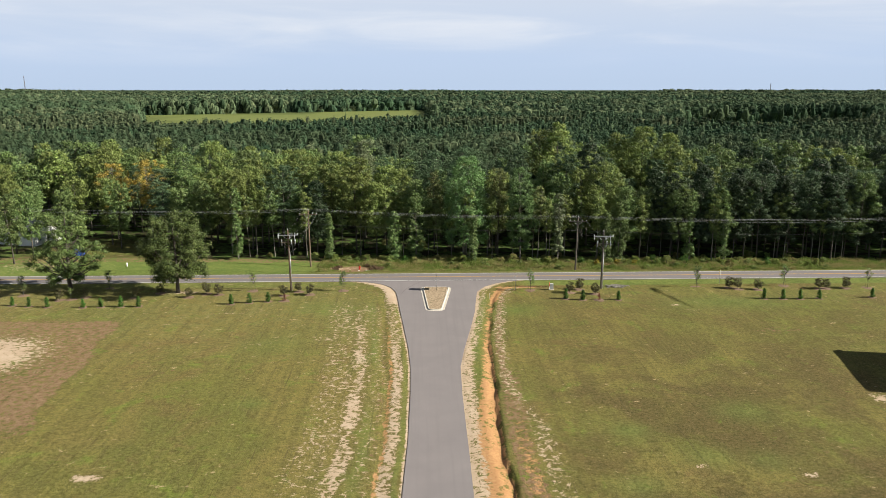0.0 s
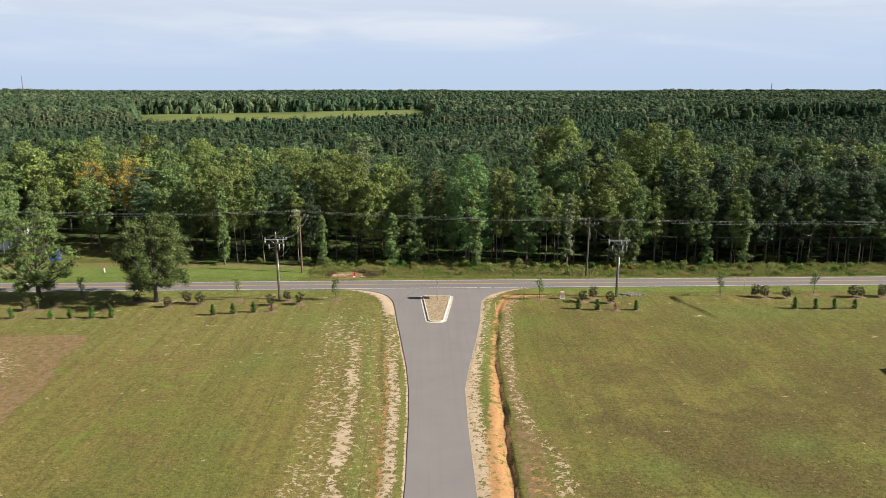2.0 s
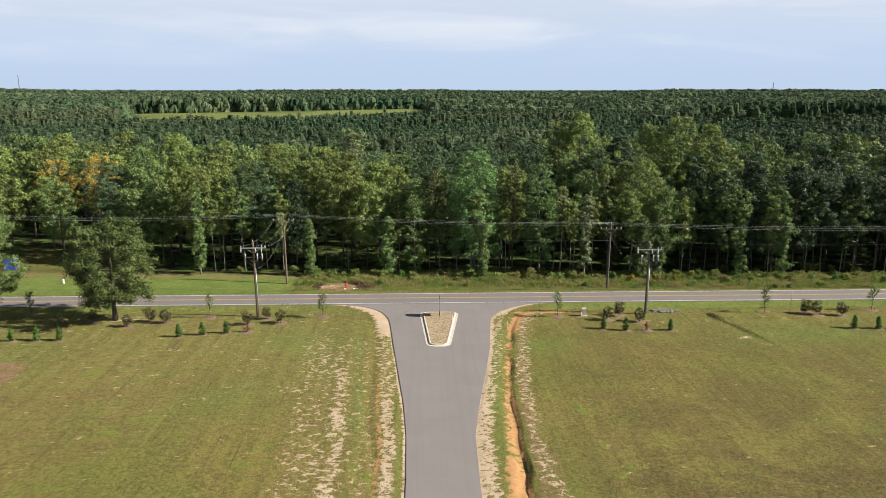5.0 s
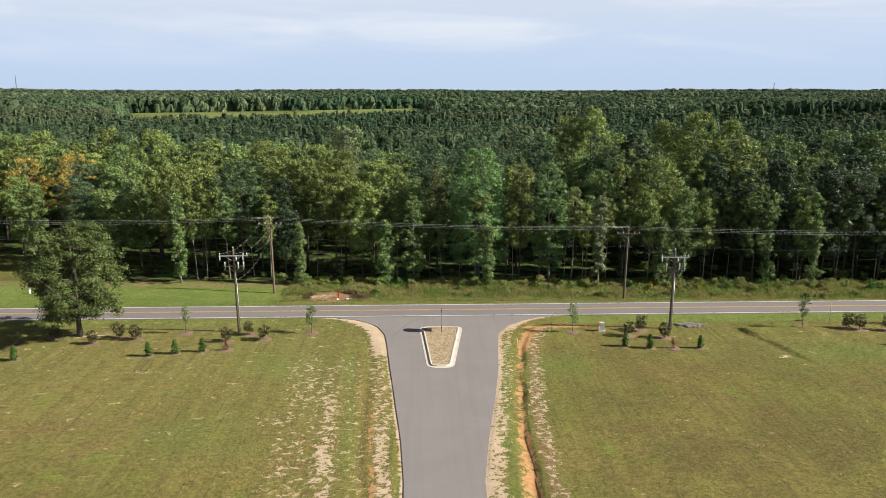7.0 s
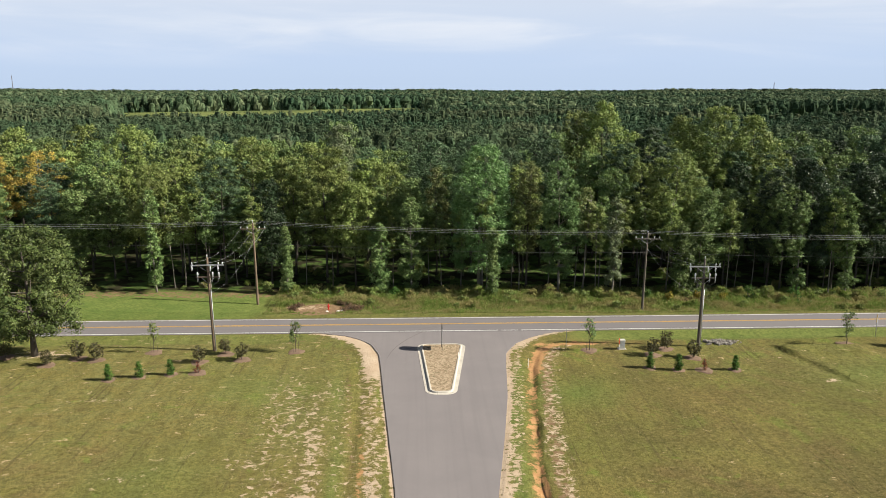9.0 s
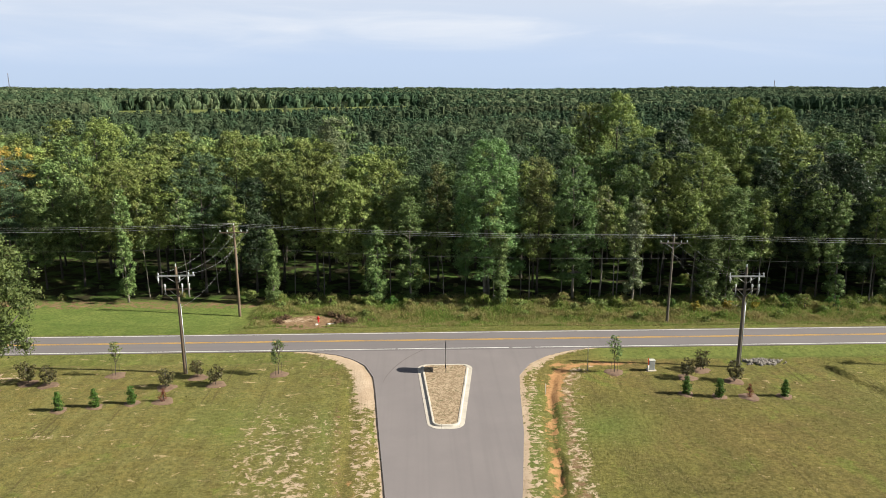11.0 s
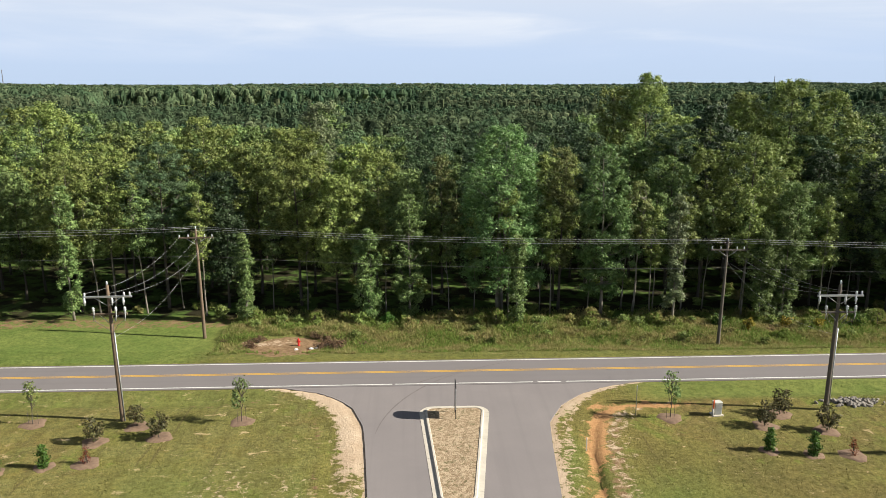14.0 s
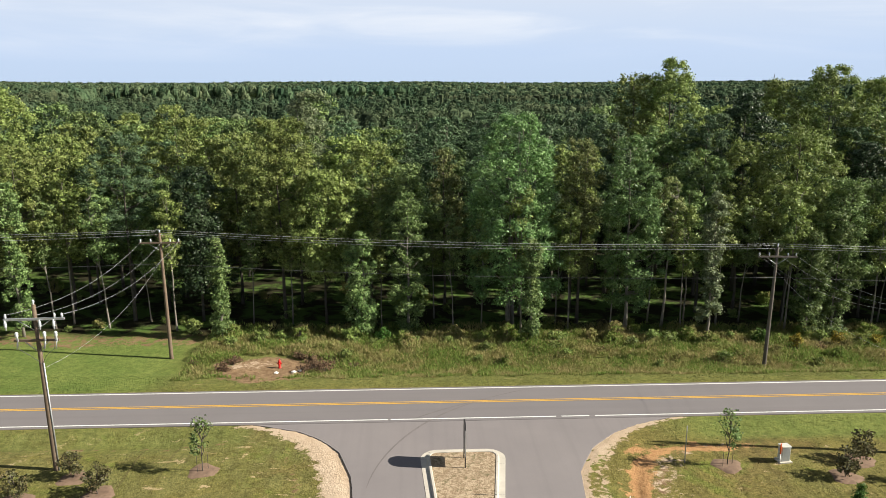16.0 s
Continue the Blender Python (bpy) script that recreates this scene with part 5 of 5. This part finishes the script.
# ---------------------------------------------------------------- landscaped row
def mulch_ring(name, r):
    V, F = [], []
    rings = [(0.0, 0.06), (r * 0.5, 0.055), (r * 0.85, 0.035), (r, -0.03)]
    k = 14
    for j, (q, z) in enumerate(rings):
        for i in range(k):
            t = 2 * math.pi * i / k
            w = q * (1 + 0.13 * math.sin(3 * t + 1) + 0.08 * math.sin(5 * t))
            V.append((w * math.cos(t), w * math.sin(t), z + 0.015 * math.sin(7 * t + j)))
    for j in range(3):
        for i in range(k):
            F.append((j * k + i, j * k + (i + 1) % k, (j + 1) * k + (i + 1) % k, (j + 1) * k + i))
    return smooth(np_mesh(name, V, F))


def small_kinds():
    def made(seed, H, base, R, n_h, cnt, size, shape, r0, blob, leaf, **kw):
        kw.setdefault("core", 0.22)
        trunk, crown = tree_meshes(seed, H, base, R, n_h, cnt, size, shape, r0, blob, **kw)
        trunk.materials.append(M["bark"])
        crown.materials.append(M[leaf])
        return trunk, crown

    S = {}
    S["evergreen"] = made(61, 1.5, 0.06, 0.46, 46, 1000, 0.13, "spire", 0.03, 0.23, "cypress", picks=4, slim=0.5, core=0.5)
    S["dead"] = made(62, 1.4, 0.12, 0.36, 28, 420, 0.12, "spire", 0.03, 0.18, "dead", picks=8, slim=0.4)
    S["shrub"] = made(63, 2.0, 0.30, 0.85, 40, 800, 0.17, "egg", 0.035, 0.32, "shrub", picks=14)
    S["sapling"] = made(64, 3.7, 0.36, 0.72, 34, 420, 0.17, "egg", 0.035, 0.30, "leaf_mid", picks=14)
    S["sapling_thin"] = made(65, 3.6, 0.45, 0.6, 26, 240, 0.17, "egg", 0.03, 0.30, "leaf_yellow", picks=14)
    return S


SMALL = small_kinds()
RING = {r: mulch_ring("mulch_ring", 0.98 * r) for r in (0.75, 1.0, 1.3)}


def small_plant(kind, x, y, h, ring, rng, name, label, category, group):
    trunk, crown = SMALL[kind]
    H0 = {"evergreen": 1.5, "dead": 1.4, "shrub": 2.0, "sapling": 3.7, "sapling_thin": 3.6}[kind]
    s = h / H0
    z = ground_z(x, y)
    t = thing(name, label, category, pose(x, y, z, 0, 0, rng.uniform(0, 360)), group)
    a = part("trunk", trunk, None, t)
    b = part("crown", crown, None, t)
    for o in (a, b):
        o.matrix_basis = Matrix.Diagonal((s, s, s, 1))
    if ring:
        part("mulch_ring", RING[ring], "mulch", t, "brown bark mulch ring")
    if kind.startswith("sapling"):
        for dx in (-0.35, 0.35):
            part("stake", tube("stake", [(dx, 0, -0.2), (dx, 0, 1.1)], [0.014, 0.014], 5), "bark", t)


def landscape():
    rng = random.Random(3)
    row = "young evergreens in a landscaped row"
    for x, y in ((-68.3, -8.3), (-65.4, -8.9), (-62.3, -9.4), (-56.6, -9.6), (-53.8, -9.5), (-50.7, -9.3), (-47.9, -9.3), (-33.4, -8.5), (-30.6, -7.9), (-27.7, -7.3),
                 (21.3, -7.1), (24.0, -7.8), (29.9, -7.9), (54.2, -8.0), (57.3, -8.2), (60.1, -8.4), (63.4, -8.2), (72.6, -7.8)):
        small_plant("evergreen", x, y, rng.uniform(1.45, 1.85), 0.75, rng, "evergreen_bush", "small upright green evergreen bush in a mulch ring", "bush", row)
    for x, y in ((-25.1, -6.9), (26.7, -7.9)):
        small_plant("dead", x, y, 1.35, 1.0, rng, "dead_evergreen_bush", "dead red-brown evergreen bush in a mulch ring", "bush", row)
    for x, y in ((-41.5, -4.2), (-39.1, -2.3), (-36.9, -2.9), (-25.8, -3.9), (-23.6, -1.5), (-21.4, -3.3), (22.7, -3.4), (24.7, -1.5), (26.8, -4.3), (50.8, -1.7), (52.2, -2.3),
                 (55.6, -2.5), (66.6, -2.2), (67.9, -2.0), (71.4, -1.9), (-47.0, -1.6), (-50.2, -4.4), (-58.6, -3.9), (-62.2, -5.4)):
        small_plant("shrub", x, y, rng.uniform(1.6, 2.1), 1.0, rng, "round_shrub", "rounded dark olive shrub on thin stems in mulch", "shrub", "rounded shrubs along the road")
    for x, y, h in ((-16.1, -0.9, 3.7), (16.2, -1.7, 3.8), (45.5, -0.9, 4.0), (61.3, -0.2, 4.0), (-57.4, 2.6, 3.5), (-69.6, -2.5, 3.6)):
        small_plant("sapling", x, y, h, 1.0, rng, "staked_sapling", "young staked shade tree with small crown in mulch", "sapling", "saplings along the road")
    for x, y, h in ((-31.5, -0.8, 3.6), (75.3, -1.9, 3.7), (-60.5, -5.0, 2.2)):
        small_plant("sapling_thin", x, y, h, 1.0, rng, "staked_sapling", "thin young tree with sparse yellowing leaves", "sapling", "saplings along the road")


landscape()


def build_turf():
    """Tufts of the mown grass, thicker in clumps, none on the bare places."""
    rng = np.random.default_rng(31)
    n = 330000
    y = rng.uniform(-74, 4.8, n)
    y[:45000] = rng.uniform(11.9, 16.5, 45000)
    x = rng.uniform(-1, 1, n) * np.minimum(66, 0.62 * (y + 126) + 6) + 1
    l, r = np.interp(y, LY, LX), np.interp(y, RY, RX)
    (bare, clay, lush), _, (soil, brown, _) = zones(x, y)
    clump = 0.35 * wobble(x, y, 1.9, 2) + rng.normal(0, 0.5, n)
    keep = ((x < l - 0.2) | (x > r + 0.2) | (y > 11)) & (bare + rng.uniform(-0.25, 0.25, n) < 0.45) & (clay < 0.3) & (soil < 0.4) & (clump > -0.15)
    x, y = x[keep], y[keep]
    n = len(x)
    a, lean = rng.uniform(0, 2 * math.pi, n), rng.uniform(0.3, 1.2, n)
    h, w = 0.03 + 0.06 * rng.random(n) ** 2, 0.03 + 0.04 * rng.random(n)
    foot = np.stack([x, y, land(x, y) - 0.015], 1)
    side = np.stack([-np.sin(a) * w, np.cos(a) * w, 0 * w], 1)
    tip = np.stack([np.cos(a) * lean * h, np.sin(a) * lean * h, h], 1)
    V = np.stack([foot - side, foot + side, foot + tip], 1).reshape(-1, 3)
    me = np_mesh("grass_tufts", V, np.arange(3 * n).reshape(n, 3))
    paint_zones(me, V[:, 0], V[:, 1])
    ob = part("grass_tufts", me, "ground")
    tagged(ob, "short olive-green mown grass tufts on the open field", "grass", "", "stuff")


build_turf()


def build_weeds():
    """Unmown weeds and grass north of the road, in mounds and drifts."""
    rng = np.random.default_rng(8)
    n = 240000
    x, y = rng.uniform(-23, 100, n), rng.uniform(14.2, 29.0, n)
    ragged = wobble(x, y, 1.1) + 0.5 * wobble(x, y, 0.37, 4)
    keep = (np.hypot((x + 15.6) / 5.0, (y - 18.3) / 3.3) + 0.25 * ragged > 0.95) & (y > 15.0 + 0.8 * ragged) & (wobble(x, y, 1.5, 9) + 0.6 * wobble(x, y, 0.5, 2) > -0.75)
    x, y = x[keep], y[keep]
    top = (0.16 + 0.52 * sstep(y, 15, 22.5)) * (0.75 + 0.55 * wobble(x, y, 1.7, 1) + 0.45 * wobble(x, y, 0.6, 5))
    top = np.maximum(0.08, top)
    n = len(x)
    z = land(x, y) + top * rng.random(n) ** 0.6 - 0.10
    a, lean = rng.uniform(0, 2 * math.pi, n), rng.uniform(0.2, 1.1, n)
    h = 0.12 + 0.20 * rng.random(n)
    w = 0.026 + 0.026 * rng.random(n)
    foot = np.stack([x, y, z], 1)
    side = np.stack([-np.sin(a) * w, np.cos(a) * w, 0 * w], 1)
    tip = np.stack([np.cos(a) * lean * h, np.sin(a) * lean * h, h], 1)
    V = np.stack([foot - side, foot + side, foot + tip], 1).reshape(-1, 3)
    F = np.arange(3 * n).reshape(n, 3)
    ob = part("tall_weeds", np_mesh("tall_weeds", V, F), "weed")
    tagged(ob, "tall unmown green and straw-coloured roadside weeds", "weeds", "", "stuff")
    # bushes of goldenrod and brambles that stand above the weeds
    pick = random.Random(21)
    for kx, ky, h, leaf in ((40, 23, 1.7, "weed"), (41.5, 23.6, 1.2, "flower"), (45.5, 24, 2.2, "cypress"), (48.5, 24.2, 2.0, "weed"), (38, 24, 1.4, "flower"), (52, 23.5, 2.3, "cypress"), (54.5, 23.8, 1.8, "weed"),
                            (16.5, 25.5, 1.9, "weed"), (30.5, 24.5, 1.6, "cypress"), (33.6, 23.5, 1.3, "flower"), (70, 24.5, 1.9, "cypress"), (24, 25.4, 1.4, "weed"), (1, 25.8, 1.4, "weed"), (-6, 25.6, 1.3, "cypress"), (62, 24.5, 1.5, "weed")):
        trunk, crown = tree_meshes(int(kx * 7) + 900, h, 0.05, h * 0.5, 30, 900, 0.17, "egg", 0.03, 0.34, picks=8, jitter=0.9)
        b = thing("wild_bush", "wild flowering goldenrod clump in yellow bloom" if leaf == "flower" else "wild green bush standing among the roadside weeds", "bush", pose(kx, ky, ground_z(kx, ky), 0, 0, pick.uniform(0, 360)), "bushes among the weeds")
        part("stem", trunk, "bark", b)
        part("crown", crown, leaf, b)
    # dead weeds round the hydrant's bare patch
    husks = [tree_meshes(980 + k, 0.5, 0.02, 0.55, 18, 420, 0.12, "round", 0.012, 0.2, picks=10, slim=0.35, jitter=0.9) for k in range(3)]
    for k in range(26):
        a = pick.uniform(-1.0, 1.2) if k < 20 else pick.uniform(2.6, 3.6)
        q = pick.uniform(0.75, 1.25) if k < 20 else pick.uniform(0.9, 1.1)
        bx, by = -15.2 + 4.4 * q * math.cos(a), 18.8 + 2.4 * q * math.sin(a)
        trunk, crown = husks[k % 3]
        b = thing("dead_weed_clump", "withered brown weed clump beside the bare earth", "weeds", pose(bx, by, ground_z(bx, by), 0, 0, pick.uniform(0, 360)) @ Matrix.Scale(pick.uniform(0.8, 1.4), 4), "withered weeds round the hydrant")
        part("stem", trunk, "bark", b)
        part("crown", crown, "husk", b)
    # low leafy bushes along the foot of the wood
    shapes = [tree_meshes(950 + k, 1.0, 0.03, 0.62, 26, 700, 0.15, "round", 0.025, 0.3, picks=6, jitter=0.9) for k in range(4)]
    for k in range(46):
        bx, by, h = -20 + 2.3 * k + pick.uniform(-1, 1), pick.uniform(23.8, 27.0), pick.uniform(0.7, 1.5)
        trunk, crown = shapes[k % 4]
        b = thing("low_bush", "low bright green leafy bush at the foot of the wood", "bush", pose(bx, by, ground_z(bx, by), 0, 0, pick.uniform(0, 360)) @ Matrix.Scale(h, 4), "bushes at the foot of the wood")
        part("stem", trunk, "bark", b)
        part("crown", crown, "leaf_yellow" if k % 3 else "weed", b)


    for k in range(60):
        bx, by = -21 + 1.75 * k + pick.uniform(-1.5, 1.5), pick.uniform(18.2, 25.0)
        if math.hypot((bx + 15.6) / 5.2, (by - 18.3) / 3.6) < 1:
            continue
        trunk, crown = (husks if k % 4 == 0 else shapes)[k % 3]
        b = thing("weed_clump", "withered brown weed clump among tall grass" if k % 4 == 0 else "rounded green weed clump among tall grass", "weeds",
                  pose(bx, by, ground_z(bx, by), 0, 0, pick.uniform(0, 360)) @ Matrix.Scale(pick.uniform(0.5, 1.15), 4), "weed clumps along the road")
        part("stem", trunk, "bark", b)
        part("crown", crown, "husk" if k % 4 == 0 else "weed", b)
    for k in range(64):
        bx, by = -50 + 2.0 * k + pick.uniform(-1.5, 1.5), pick.uniform(27.5, 44.0)
        trunk, crown = shapes[k % 4]
        b = thing("low_bush", "low green undergrowth bush on the shaded wood floor", "bush", pose(bx, by, ground_z(bx, by), 0, 0, pick.uniform(0, 360)) @ Matrix.Scale(pick.uniform(0.5, 1.5), 4), "undergrowth of the wood")
        part("stem", trunk, "bark", b)
        part("crown", crown, "leaf_mid", b)


build_weeds()


# ---------------------------------------------------------------- buildings
def house(name, label, m, w, d, eave, ridge):
    """A gabled house, ridge along its y."""
    h = thing(name, label, "house", m)
    bm = bmesh.new()
    box(bm, -w / 2, w / 2, -d / 2, d / 2, -0.3, eave)
    part("wall", bm, "siding", h)
    bm = bmesh.new()
    o = 0.4
    for sx in (-1, 1):
        q = [(0, -d / 2 - o, ridge), (sx * (w / 2 + o), -d / 2 - o, eave - 0.15), (sx * (w / 2 + o), d / 2 + o, eave - 0.15), (0, d / 2 + o, ridge)]
        top = [bm.verts.new(p) for p in q]
        low = [bm.verts.new((p[0], p[1], p[2] - 0.2)) for p in q]
        for f in ((0, 1, 2, 3),):
            bm.faces.new([top[i] for i in f])
            bm.faces.new([low[i] for i in reversed(f)])
        for i in range(4):
            bm.faces.new((top[i], low[i], low[(i + 1) % 4], top[(i + 1) % 4]))
    bmesh.ops.recalc_face_normals(bm, faces=bm.faces)
    part("roof", bm, "roof", h, "grey shingle roof")
    for sy in (-1, 1):
        bm = bmesh.new()
        a = [bm.verts.new((x, sy * (d / 2 - 0.02), z)) for x, z in ((-w / 2, eave), (w / 2, eave), (0, ridge - 0.2))]
        b = [bm.verts.new((x, sy * (d / 2 - 0.22), z)) for x, z in ((-w / 2, eave), (w / 2, eave), (0, ridge - 0.2))]
        bm.faces.new(a), bm.faces.new(b[::-1])
        for i in range(3):
            bm.faces.new((a[i], b[i], b[(i + 1) % 3], a[(i + 1) % 3]))
        bmesh.ops.recalc_face_normals(bm, faces=bm.faces)
        part("gable", bm, "siding", h)
    for k in range(-1, 2):
        win = part("window", boxed(k * w / 3.2 - 0.55, k * w / 3.2 + 0.55, -d / 2 - 0.05, -d / 2 + 0.02, 0.9, 2.3, 0.01), "siding", h)
        part("pane", boxed(k * w / 3.2 - 0.46, k * w / 3.2 + 0.46, -d / 2 - 0.07, -d / 2 - 0.052, 0.99, 2.21), "glass", win, "dark glass")
    return h


house("house", "white sided house with grey roof among the trees", pose(-93, 44, ground_z(-93, 44), 0, 0, 75), 8.5, 13, 3.2, 5.8)
house("house", "white sided two-storey house beside the field", pose(65.0, -41.6, ground_z(65.0, -41.6), 0, 0, -13.5), 9.2, 13, 5.6, 9.2)


def build_yard():
    x, y = -74.1, 29.2
    d = thing("blue_container", "blue plastic waste container under the trees", "container", pose(x, y, ground_z(x, y), 0, 0, 12))
    part("body", boxed(-0.9, 0.9, -0.6, 0.6, 0.05, 1.9, 0.05), "blue", d)
    part("lid", boxed(-0.95, 0.95, -0.65, 0.65, 1.9, 2.05, 0.04), "blue", d)


build_yard()


def radio_mast(x, y, h, label):
    """A guyed lattice mast far off."""
    m = thing("radio_mast", label, "mast", pose(x, y, -1.3))
    for k in range(3):
        t = 2 * math.pi * k / 3
        part("leg", tube("leg", [(1.2 * math.cos(t), 1.2 * math.sin(t), 0), (0.7 * math.cos(t), 0.7 * math.sin(t), h)], [0.32, 0.26], 5), "pole_grey", m)
    V, F = [], []
    for j in range(int(h / 4)):
        for k in range(3):
            a, b = 2 * math.pi * k / 3, 2 * math.pi * (k + 1) / 3
            add_tube(V, F, [(math.cos(a), math.sin(a), 4 * j), (math.cos(b), math.sin(b), 4 * j + 4)], [0.14, 0.14], 4)
    part("lattice", np_mesh("lattice", V, F), "pole_grey", m)


radio_mast(-1205, 2238, 62, "tall thin steel lattice mast far off on the horizon")
radio_mast(1080, 2200, 40, "thin steel lattice mast far off on the horizon")
